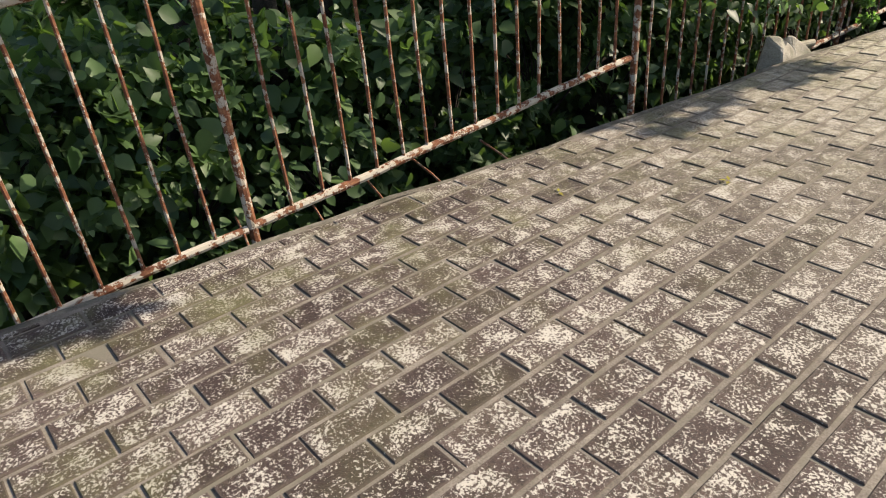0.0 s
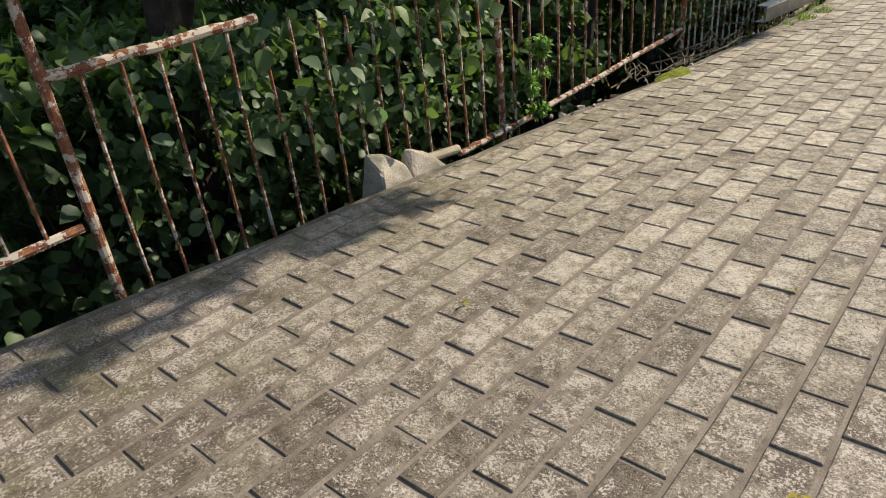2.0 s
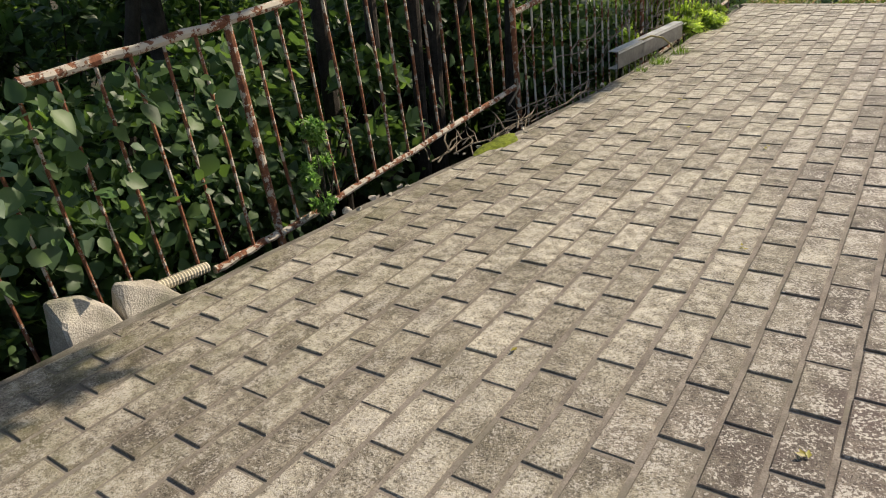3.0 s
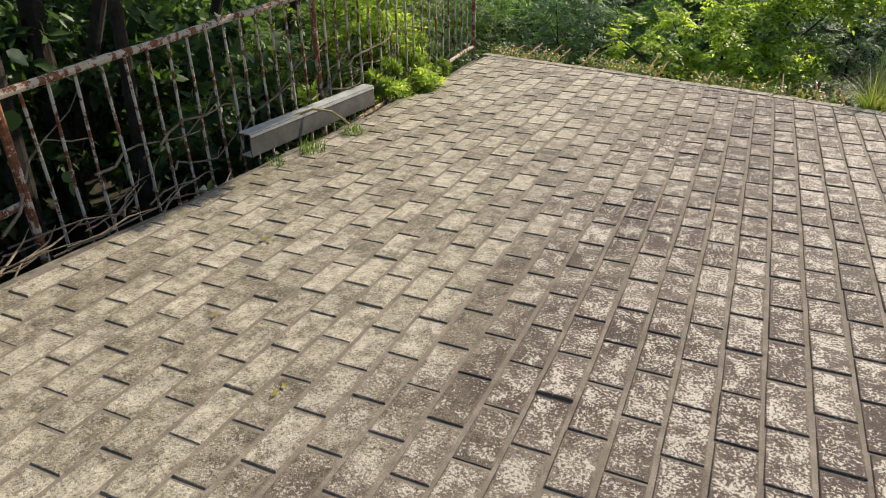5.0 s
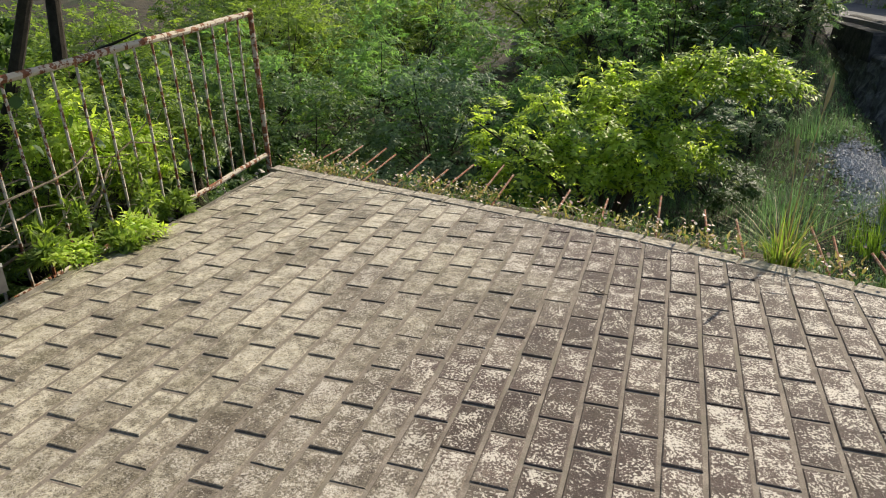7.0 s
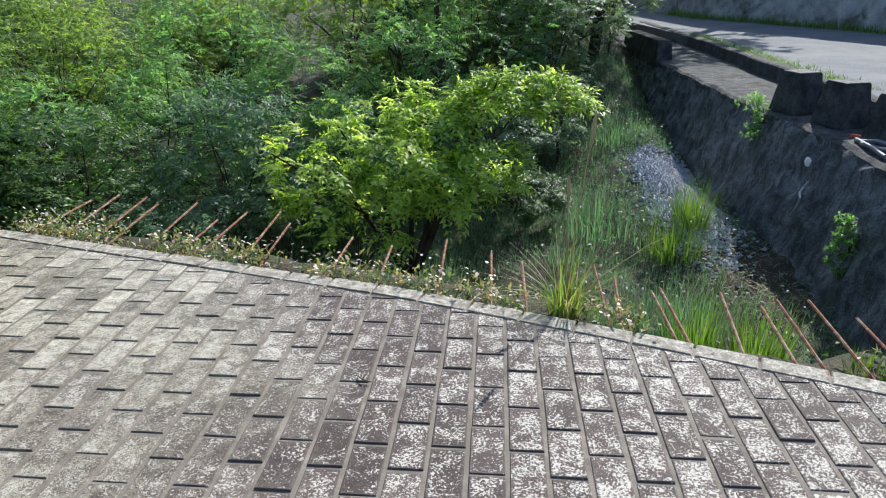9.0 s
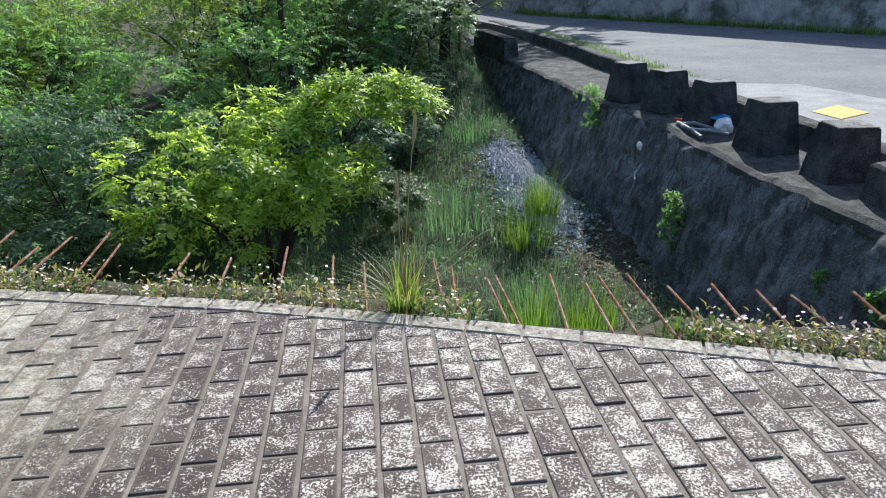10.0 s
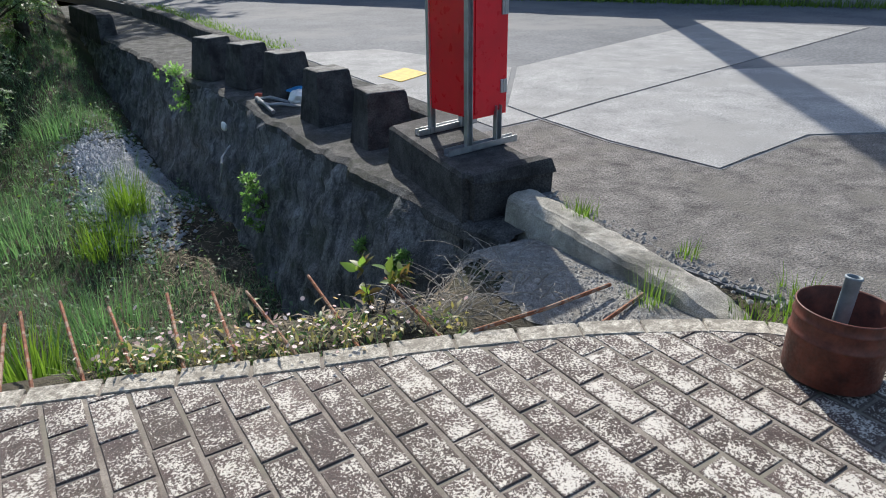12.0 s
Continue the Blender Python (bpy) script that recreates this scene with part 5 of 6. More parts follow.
# bare branches caught in the pickets
rb2 = random.Random(77)
for k in range(15):
    y = rb2.uniform(2.6, 6.4)
    x = float(np.interp(y, [p[1] for p in POSTS], [p[0] for p in POSTS])) + rb2.uniform(-0.12, 0.05)
    s = Shape()
    L, z, rise = rb2.uniform(0.5, 1.2), rb2.uniform(-0.1, 0.25), rb2.uniform(-0.05, 0.35)
    pts = [Vector((x + 0.05 * math.sin(j * 1.3 + k), y + L * j / 7, z + rise * math.sin(j / 7 * 2.4) + rb2.uniform(-0.02, 0.02))) for j in range(8)]
    s.tube(pts, [0.008, 0.008, 0.007, 0.006, 0.005, 0.004, 0.003, 0.002], 6)
    q = pts[rb2.randint(2, 5)]
    s.tube([q, q + Vector((0.03, 0.14, 0.10)), q + Vector((0.05, 0.24, 0.24))], [0.004, 0.003, 0.001], 5)
    solo("bare_branch", s, M_TWIG, "bare grey branch caught in the fence pickets", "branch", "branches in the fence")
# a young leafy shoot with reddish leaves past the far edge
plant("young_shoot", "young shoot with broad green and reddish leaves", "shoot", rl, (4.55, 6.35, -0.35), (4.55, 6.38, 0.04), (0.15, 0.13, 0.09), 4, 4, None, M_REDLEAF, 3, (0.065, 0.032), 1.0, trunk_r=0.008, stems=5)
# plants rooted in the stone wall
for x, y, z, r, h in ((5.42, 13.15, -0.32, 0.36, 0.32), (5.30, 10.25, -0.95, 0.17, 0.30), (5.48, 8.10, -0.62, 0.14, 0.22), (5.42, 7.5, -0.55, 0.10, 0.12)):
    plant("wall_plant", "small green plant rooted in the stone wall", "plant", rl, (x + 0.04, y, z - h * 0.4), (x - 0.10, y, z), (r * 0.85, r * 0.85, h * 0.95), 14, 13, None, M_LEAF_FAR, 5, (0.05, 0.015), 1.0, group="plants in the wall", trunk_r=0.008)

# ivy and broad leaves close to the pickets
rv = np.random.default_rng(77)
n = 8200
vy = rv.uniform(-6.5, 7.5, n)
dens = 0.5 + 0.5 * np.sin(vy * 2.1) * np.sin(vy * 0.9 + 1)
vz = rv.uniform(-0.5, 0.85, n)
off = 0.10 + np.abs(rv.normal(0.15, 0.16, n))
keep = rv.uniform(0, 1, n) < 0.12 + 0.75 * dens * np.where(vz < 0.3, 1.0, 0.7)
front = (vy > -1.0) & (vy < 0.55) & (vz > 0.15)
off = np.where(front, rv.uniform(-0.2, 0.3, n), off)
keep &= (vy > -1.6) | (rv.uniform(0, 1, n) < 0.22 + 0.7 * np.exp(-((vy + 3.9) / 0.55) ** 2))
keep &= (vy < 1.2) | (rv.uniform(0, 1, n) < 0.10)
keep = np.where(front & (vz > 0.25), rv.uniform(0, 1, n) < 0.95, keep)
vx = np.interp(vy, [p[1] for p in POSTS], [p[0] for p in POSTS]) - off
P = np.stack([vx, vy, vz], 1)[keep]
D = rv.normal(0, 1, (len(P), 3)) + np.array([0.6, 0.1, -0.7])
N = rv.normal(0, 0.5, (len(P), 3)) + np.array([1.0, 0.3, 0.8])
L = 0.035 + 0.085 * rv.uniform(0, 1, len(P)) ** 1.6
V, *F = round_leaves(P, D, N, L, L * 0.78)
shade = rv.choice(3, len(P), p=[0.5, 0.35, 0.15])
# Mostly the dark leaf here, standing in for shade on this stretch.
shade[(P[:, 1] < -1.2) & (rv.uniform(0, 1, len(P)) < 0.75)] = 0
tagged(new("climbing_leaves", quads_mesh("climbing_leaves", V, F, [M_LEAF_DEEP, M_LEAF_MID, M_LEAF_BLUE], np.concatenate([np.tile(shade, 4), np.tile(shade, 4)]))), "heart-shaped leaves of a climber behind the pickets", "climber", kind="stuff")


# ---- grasses and flowers ----
def tuft(rng, x, y, z, n, r, h, lean, w=0.008):
    an = rng.uniform(0, 6.283, n)
    rr_ = r * np.sqrt(rng.uniform(0, 1, n))
    base = np.stack([x + rr_ * np.cos(an), y + rr_ * np.sin(an), np.full(n, z)], 1)
    la = rng.uniform(0.1, 1.0, n)[:, None] * lean
    ln = np.stack([np.cos(an + rng.normal(0, 0.5, n)), np.sin(an + rng.normal(0, 0.5, n))], 1) * la
    return blades(base, ln, h * rng.uniform(0.5, 1.1, n), np.full(n, w), 5)


rg = np.random.default_rng(91)
V, F = tuft(rg, 2.24, 6.99, -0.06, 130, 0.09, 0.40, 0.58, 0.009)
ob = thing("plume_grass", "tuft of long grass with pale dry plumes at the paving edge", "grass", loc=(2.24, 6.99, -0.06))
c = new("blade_tuft", quads_mesh("blade_tuft", V - np.array([2.24, 6.99, -0.06]), [F], [M_LEAF_LIT, M_STRAW], np.tile((rg.uniform(0, 1, 130) < 0.3) * 1, 5)))
c.parent = ob
for px, pz, bend in ((0.10, 0.86, 0.02), (0.0, 0.58, -0.05), (0.48, 0.33, 0.12), (0.02, 0.34, -0.16)):
    s = Shape()
    s.tube([(0, 0, 0), (px * 0.35, 0.06, pz * 0.5), (px * 0.8, 0.14, pz * 0.9), (px, 0.18, pz)], [0.004, 0.003, 0.0022, 0.0018], 5)
    st = part("stalk", s, M_STRAW, ob, "pale dry stalk")
    if pz > 0.5:
        s = Shape()
        s.tube([(px * 0.8, 0.14, pz * 0.88), (px * 0.92, 0.16, pz * 0.96), (px, 0.18, pz * 1.04), (px * 1.01, 0.185, pz * 1.09)], [0.003, 0.011, 0.009, 0.001], 6)
        part("plume", s, M_STRAW, ob, "pale seed plume")
for x, y, z, n, r, h, ln, mt in ((2.92, 7.12, -0.45, 160, 0.14, 0.42, 0.2, M_GRASS), (3.2, 7.02, -0.42, 160, 0.14, 0.40, 0.2, M_GRASS), (2.6, 7.4, -0.7, 90, 0.18, 0.45, 0.25, M_GRASS_DIM), (3.45, 6.55, -0.09, 130, 0.10, 0.12, 0.10, M_GRASS), (3.62, 6.50, -0.09, 110, 0.10, 0.11, 0.10, M_GRASS_DIM), (4.25, 11.85, -1.52, 260, 0.22, 0.72, 0.45, M_GRASS), (3.9, 11.2, -1.75, 200, 0.3, 0.6, 0.4, M_GRASS), (3.6, 9.6, -1.6, 200, 0.4, 0.6, 0.4, M_GRASS_DIM), (3.95, 15.4, -1.3, 260, 0.5, 0.55, 0.35, M_GRASS_DIM), (3.2, 12.2, -1.8, 260, 0.6, 0.6, 0.4, M_GRASS_DIM), (2.6, 9.0, -1.5, 220, 0.4, 0.7, 0.5, M_GRASS_DIM),
                                (-1.02, 4.45, -0.01, 110, 0.09, 0.10, 0.08, M_GRASS), (-0.98, 4.85, -0.01, 90, 0.08, 0.09, 0.08, M_GRASS), (-1.08, 4.15, -0.01, 60, 0.06, 0.07, 0.06, M_GRASS), (5.92, 6.55, -0.02, 90, 0.10, 0.13, 0.08, M_GRASS), (5.62, 5.78, -0.15, 100, 0.10, 0.24, 0.10, M_GRASS), (6.0, 5.9, -0.03, 40, 0.06, 0.12, 0.06, M_GRASS), (6.05, 5.35, -0.03, 70, 0.12, 0.14, 0.10, M_GRASS), (5.86, 5.25, -0.03, 80, 0.10, 0.15, 0.10, M_GRASS), (5.80, 5.40, -0.10, 110, 0.09, 0.15, 0.10, M_GRASS), (5.92, 5.12, -0.08, 110, 0.10, 0.15, 0.12, M_GRASS_DIM), (6.15, 4.95, -0.03, 80, 0.12, 0.16, 0.10, M_GRASS)):
    z = max(z, float(height(x, y)) - 0.02) if z < -0.2 else z
    V, F = tuft(rg, x, y, z, n, r, h, ln, 0.007 if h < 0.3 else 0.012)
    tagged(new("grass_tuft", quads_mesh("grass_tuft", V, [F], mt)), "tuft of long green grass", "grass", "grass tufts")
n = 52000
x = rg.uniform(-0.8, 5.2, n)
y = rg.uniform(7.2, 20, n)
gr = (((x - 4.45) / 0.75) ** 2 + ((y - 13.6) / 1.6) ** 2) < rg.uniform(0.5, 1.2, n)
bare = (((x - 4.9) / 0.7) ** 2 + ((y - 11.0) / 1.3) ** 2) < rg.uniform(0.2, 1.1, n)
ok = (y > far_y(x) + 0.5) & ~gr & ~bare & (x < wall_top_x(y) - 0.45) & ((x > rg.normal(2.7, 0.25, n)) | (y > 11.0))
x, y = x[ok], y[ok]
n = len(x)
V, F = blades(np.stack([x, y, height(x, y) - 0.02], 1), rg.normal(0, 0.12, (n, 2)), rg.uniform(0.06, 0.30, n), rg.uniform(0.005, 0.012, n), 3)
tagged(new("gully_grass", quads_mesh("gully_grass", V, [F], M_GRASS_DIM)), "rough green grass and herbs on the gully floor", "grass", kind="stuff")
n = 6500
x, y = rg.uniform(-0.5, 5.2, n), rg.uniform(7.6, 20, n)
bare = (((x - 4.45) / 0.7) ** 2 + ((y - 13.6) / 1.5) ** 2) < rg.uniform(0.6, 1.1, n)
ok = (y > far_y(x) + 0.6) & ~bare & (x < wall_top_x(y) - 0.4) & ((x > rg.normal(2.7, 0.25, n)) | (y > 11.0))
x, y = x[ok], y[ok]
n = len(x)
D = rg.normal(0, 1, (n, 3))
D[:, 2] *= 0.3
L = rg.uniform(0.03, 0.075, n)
V, F = leaves(np.stack([x, y, height(x, y) + rg.uniform(0.0, 0.20, n)], 1), D, rg.normal(0, 0.35, (n, 3)) + np.array([0, 0, 1.0]), L, L * 0.5)
tagged(new("ground_herbs", quads_mesh("ground_herbs", V, [F], [M_GRASS_DIM, M_LEAF_MID], np.tile(rg.integers(0, 2, n), 4))), "low grey-green herbs on the gully floor", "herbs", kind="stuff")

# litter and dry grass on the bare slope below the wall
n = 3200
x, y = rg.uniform(4.1, 5.3, n), rg.uniform(6.3, 13.0, n)
ok = (x < wall_top_x(y) - 0.3) & (y > far_y(x) + 0.1)
x, y = x[ok], y[ok]
n = len(x)
D = rg.normal(0, 1, (n, 3))
D[:, 2] *= 0.15
L = rg.uniform(0.04, 0.16, n)
V, F = leaves(np.stack([x, y, height(x, y) + 0.012], 1), D, rg.normal(0, 0.2, (n, 3)) + np.array([0, 0, 1.0]), L, L * 0.12)
tagged(new("dry_litter", quads_mesh("dry_litter", V, [F], M_TWIG)), "dry stalks and litter below the wall", "litter", kind="stuff")

# gravel patch
n = 6500
near = rg.uniform(0, 1, n) < 0.35
x = np.where(near, rg.normal(4.30, 0.22, n), rg.normal(4.55, 0.32, n))
y = np.where(near, rg.normal(12.2, 0.55, n), rg.normal(13.6, 0.70, n))
ok = x < wall_top_x(y) - 0.42
x, y = x[ok], y[ok]
n = len(x)
sz = rg.uniform(0.012, 0.045, n)
c = np.stack([x, y, height(x, y) + sz * 0.3], 1)
o8 = np.array([[1, 0, 0], [0, 1, 0], [-1, 0, 0], [0, -1, 0], [0, 0, 0.7], [0, 0, -0.7]])
V = c[:, None] + (o8[None] * rg.uniform(0.6, 1.3, (n, 6, 1))) * sz[:, None, None]
t8 = np.array([[0, 1, 4], [1, 2, 4], [2, 3, 4], [3, 0, 4], [1, 0, 5], [2, 1, 5], [3, 2, 5], [0, 3, 5]])
F = ((np.arange(n) * 6)[:, None, None] + t8[None]).reshape(-1, 3)
tagged(new("gravel", quads_mesh("gravel", V.reshape(-1, 3), [F], M_GRAVEL, None, True)), "patch of blue-grey gravel in the gully", "gravel", kind="stuff")
n = 9000
x, y = rg.uniform(4.95, 5.75, n), rg.uniform(5.4, 7.3, n)
ok = (y > far_y(x) + 0.05) & (x + 0.25 * (6.4 - y) > rg.normal(5.22, 0.06, n)) & (x < np.interp(y, [5.4, 6.9, 7.3], [5.72, 5.66, 5.85]))
x, y = x[ok], y[ok]
n = len(x)
sz = rg.uniform(0.004, 0.013, n)
c = np.stack([x, y, height(x, y) + sz * 0.3], 1)
V = c[:, None] + (o8[None] * rg.uniform(0.6, 1.3, (n, 6, 1))) * sz[:, None, None]
F = ((np.arange(n) * 6)[:, None, None] + t8[None]).reshape(-1, 3)
tagged(new("gravel", quads_mesh("gravel", V.reshape(-1, 3), [F], M_GREYGRAVEL, None, True)), "grey gravel between the paving and the kerb", "gravel", kind="stuff")
# the compacted bed that the gravel lies on
bx_, by_ = np.meshgrid(np.linspace(0, 1, 22), np.linspace(5.45, 7.25, 48))
x0_ = 5.20 - 0.25 * (6.4 - by_) + 0.05 * np.sin(by_ * 9.0) + 0.03 * np.sin(by_ * 23.0)
X_ = x0_ + (5.74 - x0_) * bx_
Z_ = height(X_, by_) + 0.006 + 0.004 * lumps(X_, by_, 6.0)
Z_ = np.where(by_ < far_y(X_) + 0.02, -0.16, Z_)
bi = np.arange(X_.size).reshape(X_.shape)
bf = np.stack([bi[:-1, :-1], bi[:-1, 1:], bi[1:, 1:], bi[1:, :-1]], -1).reshape(-1, 4)
tagged(new("gravel_bed", quads_mesh("gravel_bed", np.stack([X_, by_, Z_], -1).reshape(-1, 3), [bf], M_GRAVELBED)), "compacted grey aggregate beside the kerb", "gravel", kind="structure")

# loose stones along the edge of the asphalt
n = 520
ty_ = rg.uniform(4.3, 6.95, n)
x = np.interp(ty_, [4.3, 4.56, 5.08, 5.5, 6.2, 6.95], [6.56, 6.42, 6.06, 5.95, 5.93, 5.97]) + rg.normal(0, 0.05, n)
sz = rg.uniform(0.005, 0.022, n)
c = np.stack([x, ty_, -0.03 + sz * 0.2], 1)
V = c[:, None] + (o8[None] * rg.uniform(0.6, 1.3, (n, 6, 1))) * sz[:, None, None]
F = ((np.arange(n) * 6)[:, None, None] + t8[None]).reshape(-1, 3)
tagged(new("gravel", quads_mesh("gravel", V.reshape(-1, 3), [F], M_GREYGRAVEL, None, True)), "loose grey stones along the asphalt edge", "gravel", kind="stuff")

# dry brambles at the wall's end
s = Shape()
rt = random.Random(15)
for k in range(190):
    x, y = rt.uniform(4.55, 5.35), rt.uniform(5.95, 7.1)
    z = float(height(x, y)) + rt.uniform(0, 0.05)
    an = rt.uniform(0, 6.283)
    p = [Vector((x, y, z))]
    L = rt.uniform(0.10, 0.30)
    dz = rt.uniform(0.0, 0.15)
    for j in range(4):
        p.append(p[-1] + Vector((math.cos(an) * L / 4, math.sin(an) * L / 4, dz / 4 - 0.02 * j + 0.02)))
        an += rt.uniform(-0.5, 0.5)
    s.tube(p, [0.0022, 0.002, 0.0018, 0.0014, 0.0008], 4)
solo("dry_brambles", s, M_PALETWIG, "tangle of dry grey twigs at the wall's end", "twigs", kind="stuff")

# white-pink daisies along the far edge
def daisy_strip(xa, xb, count, name):
    n = count
    x = rg.uniform(xa, xb, n)
    d = 0.02 + np.abs(rg.normal(0.10, 0.09, n))
    y = far_y(x) + d
    keep = (np.sin(x * 5.3) + np.sin(x * 13.1 + 1) * 0.6 + rg.normal(0, 0.5, n)) > -0.75
    x, y = x[keep], y[keep]
    n = len(x)
    z = np.full(n, -0.07)
    D = rg.normal(0, 0.7, (n, 3)) + np.array([0, 0, 0.8])
    L = rg.uniform(0.025, 0.06, n)
    zz = z + rg.uniform(0, 0.10, n)
    V1, F1 = leaves(np.stack([x, y, zz], 1), D, rg.normal(0, 0.5, (n, 3)) + np.array([0, 0.3, 1.0]), L, L * 0.3)
    m = n // 5
    h = rg.uniform(0.07, 0.17, m)
    B0 = np.stack([x[:m], y[:m], z[:m]], 1)
    ln = rg.normal(0, 0.05, (m, 2))
    V2, F2 = blades(B0, ln, h, np.full(m, 0.004), 3)
    top = B0 + np.stack([ln[:, 0], ln[:, 1], h * 0.9], 1)
    k8 = 8
    an = np.arange(k8) / k8 * 6.283
    r = rg.uniform(0.006, 0.010, m)
    tilt = rg.normal(0, 0.35, (m, 2))
    ring = np.stack([np.cos(an)[None] * r[:, None], np.sin(an)[None] * r[:, None], (np.cos(an)[None] * tilt[:, :1] + np.sin(an)[None] * tilt[:, 1:]) * r[:, None]], -1) + top[:, None]
    V3 = ring.reshape(-1, 3)
    F3 = (np.arange(m) * k8)[:, None] + np.arange(k8)[None]
    ob = thing(name, "low white and pink daisies along the paving edge", "flowers", "flowers along the far edge", kind="stuff")
    dry = np.tile((rg.uniform(0, 1, n) < 0.6) * 2, 4)
    a = new("foliage", quads_mesh("foliage", np.concatenate([V1, V2]), [F1, F2 + len(V1)], [M_LEAF_MID, M_GRASS_DIM, M_STRAW], np.concatenate([dry, np.ones(len(F2))])))
    a.parent = ob
    b = new("blossom", quads_mesh("blossom", V3, [F3], M_PETAL))
    b.parent = ob
    tagged(b, "small pale daisy heads")


daisy_strip(-1.1, 0.9, 1500, "daisy_bed")
daisy_strip(0.9, 2.6, 1150, "daisy_bed")
daisy_strip(3.45, 4.75, 1150, "daisy_bed")

# fallen leaves on the paving
rz = np.random.default_rng(13)
for i, (x, y) in enumerate(((0.34, 1.246), (-1.35, -2.9), (-0.9, -2.35), (0.25, -0.35), (0.72, 0.2), (0.95, -0.1), (1.42, 1.85), (0.2, 2.45), (-0.5, 3.3), (-0.28, 2.7), (-0.1, 0.3), (0.5, -1.2), (1.3, 0.4), (-0.6, -1.0))):
    L = np.full(3, 0.020 + 0.008 * (i % 3))
    V, F = leaves(np.stack([np.full(3, x), np.full(3, y), np.full(3, 0.006)], 1) + rz.normal(0, 0.006, (3, 3)) * np.array([1, 1, 0]), rz.normal(0, 1, (3, 3)) * np.array([1, 1, 0.1]), rz.normal(0, 0.1, (3, 3)) + np.array([0, 0, 1.0]), L, L * 0.5, 0.2, -0.1)
    tagged(new("fallen_leaf", quads_mesh("fallen_leaf", V, [F], M_DEADLEAF)), "small yellow-green fallen leaf on the paving", "leaf", "fallen leaves")
s = Shape()
s.tube([(1.37, 6.28, 0.008), (1.41, 6.24, 0.012), (1.44, 6.235, 0.007)], [0.003, 0.004, 0.002], 5)
s.tube([(1.41, 6.24, 0.012), (1.43, 6.26, 0.014)], [0.002, 0.001], 4)
solo("small_twig", s, M_TWIG, "small dry twig lying on the paving", "twig")

# ---- paving ----
def inside(x, y, m=0.0):
    return (x > left_x(y) + m) & (y < far_y(x) - m)


paving = thing("paving", "weathered brown clay pavers in running bond with lichen", "paving", kind="structure")
s = Shape()
outline = [(x + 0.05, y) for y, x in LEFT_EDGE if -9 <= y < 7.6] + [(float(x), float(far_y(x)) - 0.03) for x in np.linspace(-1.05, 8.5, 60)]
outline = outline[::-1]
n = len(outline)
s.add([(x, y, -0.0045) for x, y in outline] + [(x, y, -0.20) for x, y in outline],
      [tuple(range(n - 1, -1, -1))] + [(i, (i + 1) % n, n + (i + 1) % n, n + i) for i in range(n)])
part("mortar_bed", s, M_MORTAR, paving, "pale sandy mortar joints")

BORDER = 0.105


def brick_verts(w, l, bevel=0.0025, thick=0.05):
    a, b = w / 2, l / 2
    q = [(-1, -1), (1, -1), (1, 1), (-1, 1)]
    return np.array([(u * a, v * b, -thick) for u, v in q] + [(u * a, v * b, -bevel) for u, v in q] + [(u * (a - bevel), v * (b - bevel), 0) for u, v in q])


B_FACES = [(0, 1, 5, 4), (1, 2, 6, 5), (2, 3, 7, 6), (3, 0, 4, 7), (4, 5, 9, 8), (5, 6, 10, 9), (6, 7, 11, 10), (7, 4, 8, 11), (8, 9, 10, 11)]
b_full = brick_verts(BW - 0.015, BL - 0.010, 0.003)
b_local = b_full * np.array([1.0, 1.0, 0.0])
shared = bpy.data.meshes.new("brick")
shared.from_pydata([tuple(p) for p in b_full], [], B_FACES)
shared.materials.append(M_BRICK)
shared.attributes.new("local", "FLOAT_VECTOR", "POINT").data.foreach_set("vector", b_local.astype(np.float32).ravel())
rp = np.random.default_rng(4)
rest = []
singles = 0
ncut = 0
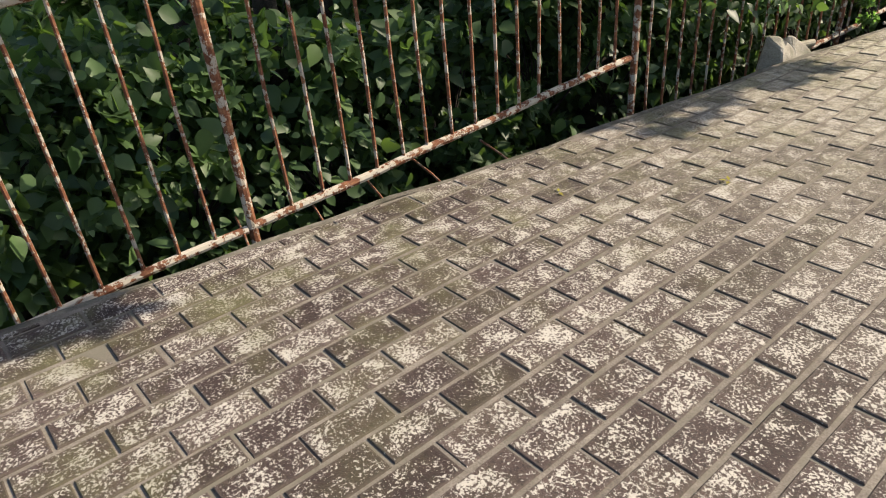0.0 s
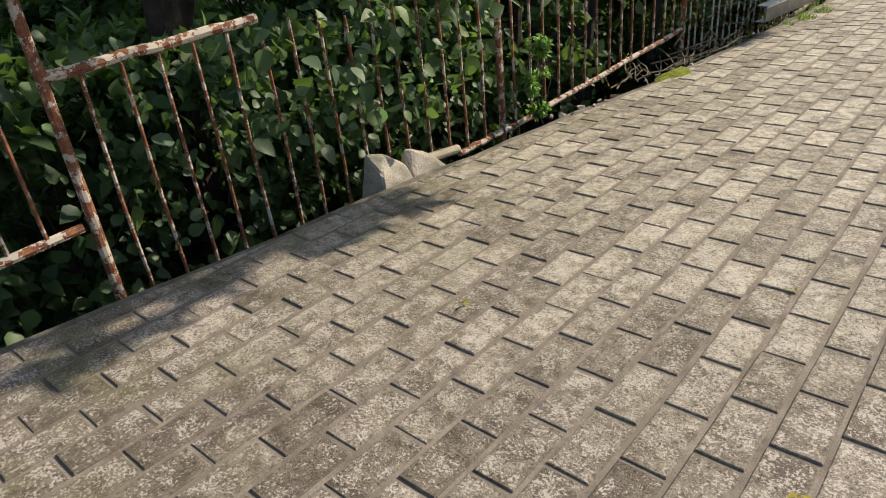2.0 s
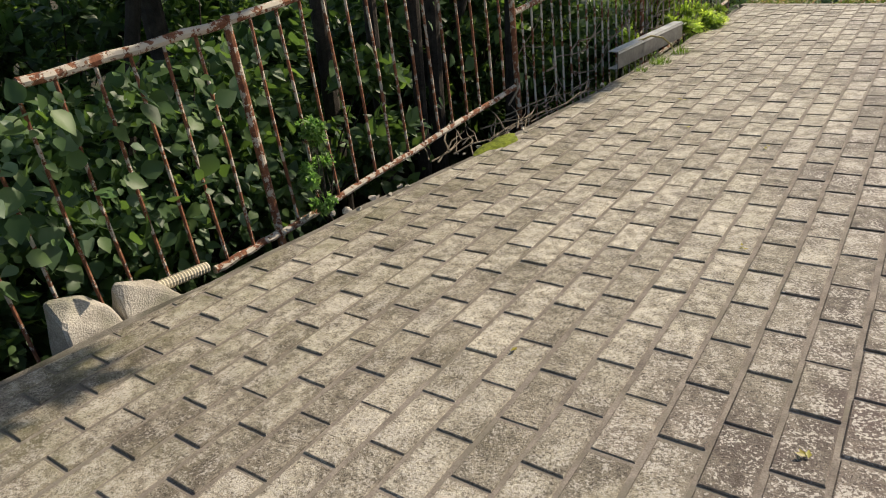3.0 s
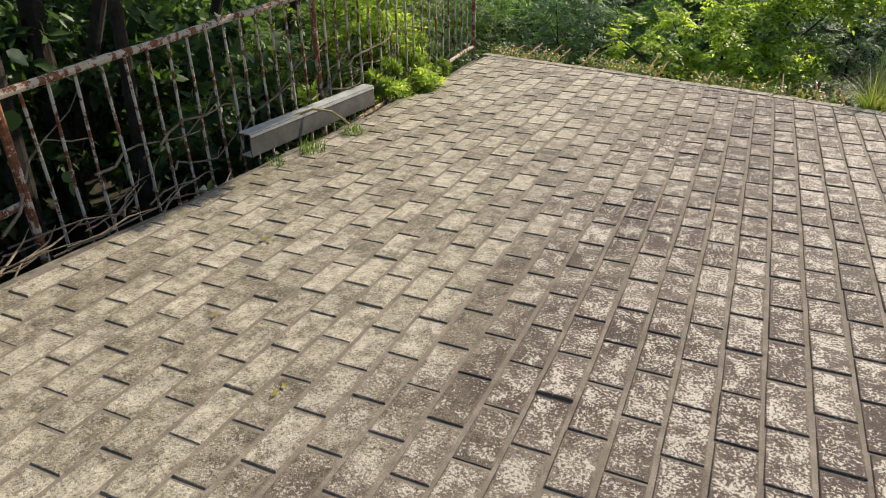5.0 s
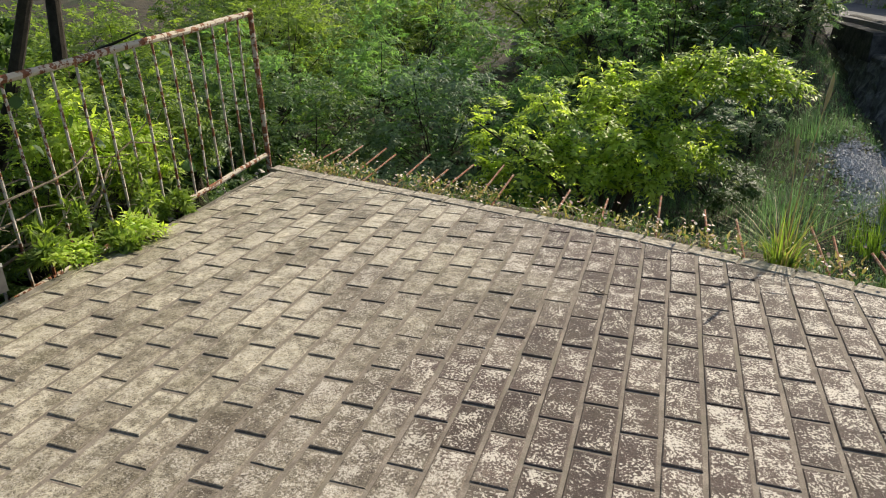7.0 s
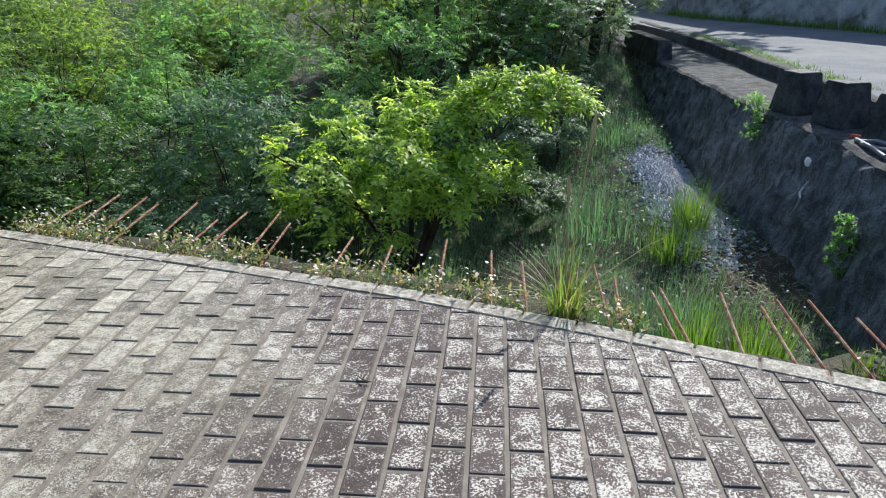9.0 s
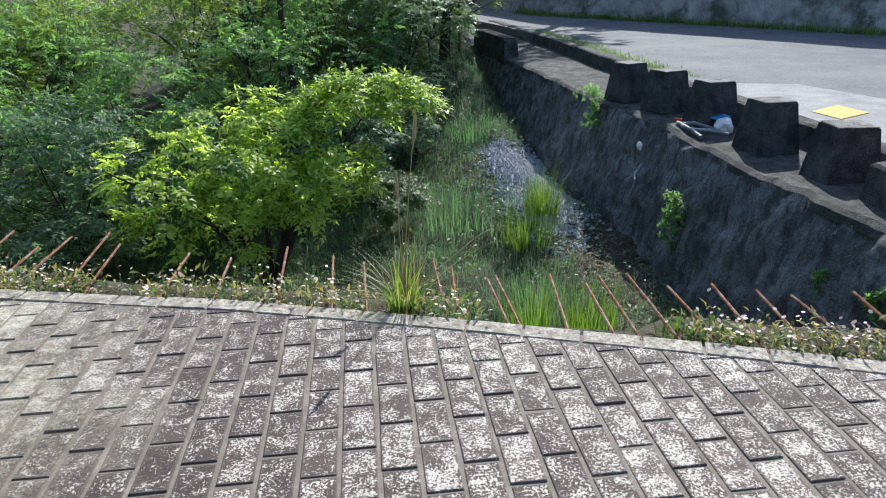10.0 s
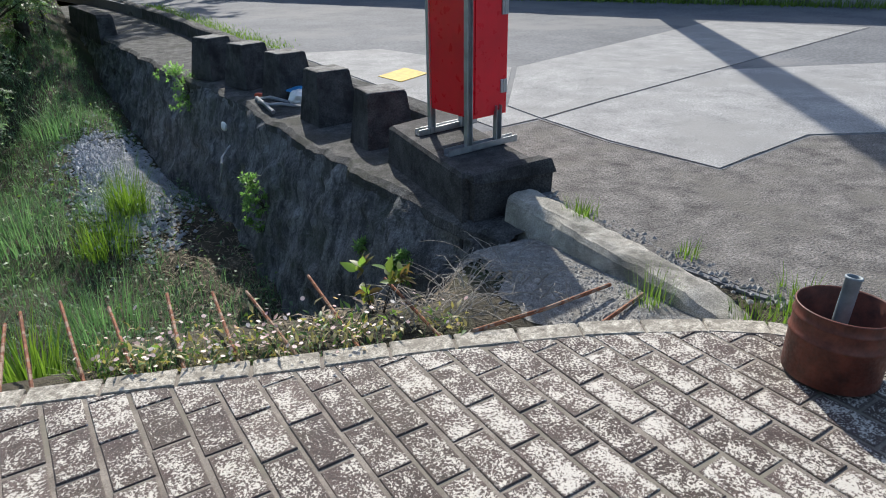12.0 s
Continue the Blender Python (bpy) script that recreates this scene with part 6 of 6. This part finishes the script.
for i in range(-20, 72):
    x = (i + 0.5) * BW
    for j in range(-31, 42):
        y = -1.92 + (j + 0.5) * BL + (0.5 * BL if i % 2 else 0.0)
        z = rp.normal(0.0, 0.0010)
        tx, ty, tz = rp.normal(-0.009, 0.007), rp.normal(0, 0.006), rp.normal(0, 0.006)
        dx, dy = rp.normal(0, 0.0012), rp.normal(0, 0.0015)
        c = [(x + u * BW / 2, y + v * BL / 2) for u, v in ((-1, -1), (1, -1), (1, 1), (-1, 1))]
        ins = [bool(inside(p, q, 0.0) and q < far_y(p) - BORDER and p > left_x(q) + 0.058) for p, q in c]
        if not any(ins):
            continue
        if all(ins):
            if singles < 300 and 4.55 < y < 7.0 and -0.3 < x < 3.4:
                o = new("brick", shared)
                o.parent = paving
                o.location = (x + dx, y + dy, z)
                o.rotation_euler = (tx, ty, tz)
                singles += 1
            else:
                m = (Matrix.Translation((x + dx, y + dy, z)) @ Euler((tx, ty, tz)).to_matrix().to_4x4())
                m = np.array(m)
                rest.append(b_full @ m[:3, :3].T + m[:3, 3])
        else:
            # cut brick: trim its outline against the edge
            ring = []
            pts = [(x + u * (BW - 0.015) / 2, y + v * (BL - 0.010) / 2) for u, v in ((-1, -1), (1, -1), (1, 1), (-1, 1))]

            def gap(p):
                return min(float(far_y(p[0])) - BORDER - 0.006 - p[1], (p[0] - float(left_x(p[1])) - 0.062))

            for a_, b_ in zip(pts, pts[1:] + pts[:1]):
                ga, gb = gap(a_), gap(b_)
                if ga >= 0:
                    ring.append(a_)
                if ga * gb < 0:
                    lo, hi = 0.0, 1.0
                    for _ in range(14):
                        md = (lo + hi) / 2
                        pm = (a_[0] + (b_[0] - a_[0]) * md, a_[1] + (b_[1] - a_[1]) * md)
                        if (gap(pm) >= 0) == (ga >= 0):
                            lo = md
                        else:
                            hi = md
                    ring.append(pm)
            if len(ring) >= 3:
                ar = abs(sum(p[0] * q[1] - q[0] * p[1] for p, q in zip(ring, ring[1:] + ring[:1]))) / 2
                if ar > 0.0012:
                    sc = Shape()
                    sc.prism([(p[0], p[1], -0.05) for p in ring], [(p[0], p[1], z) for p in ring], 0.003)
                    rest.append(sc)
full = [r for r in rest if not isinstance(r, Shape)]
cuts = [r for r in rest if isinstance(r, Shape)]
V = np.concatenate(full)
F = ((np.arange(len(full)) * 12)[:, None, None] + np.array(B_FACES)[None]).reshape(-1, 4)
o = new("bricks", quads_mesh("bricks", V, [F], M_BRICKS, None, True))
o.data.attributes.new("local", "FLOAT_VECTOR", "POINT").data.foreach_set("vector", np.tile(b_local, (len(full), 1)).astype(np.float32).ravel())
o.parent = paving
tagged(o, "weathered brown pavers with pale lichen", kind="stuff")
s = Shape()
for c in cuts:
    s.add(c.v, c.f)
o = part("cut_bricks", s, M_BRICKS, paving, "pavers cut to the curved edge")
tagged(o, kind="stuff")

# border course laid end to end along the far edge
pts = np.array([(x, float(far_y(x))) for x in np.linspace(-1.12, 6.9, 900)])
seg = np.concatenate([[0], np.cumsum(np.hypot(*np.diff(pts, axis=0).T))])
step = 0.252
for k in range(int(seg[-1] / step)):
    a_, b_ = k * step + 0.006, (k + 1) * step - 0.006
    p = np.array([np.interp([a_, b_], seg, pts[:, 0]), np.interp([a_, b_], seg, pts[:, 1])]).T
    t = unit(p[1] - p[0])
    nrm = np.array([t[1], -t[0]])
    q = [p[0], p[1], p[1] + nrm * (BORDER - 0.008), p[0] + nrm * (BORDER - 0.008)]
    q = q[::-1]
    z = 0.003 + rp.normal(0, 0.0012)
    s = Shape()
    s.prism([(u[0], u[1], -0.07) for u in q], [(u[0], u[1], z) for u in q], 0.005)
    part("border_brick", s, M_BORDER, paving)
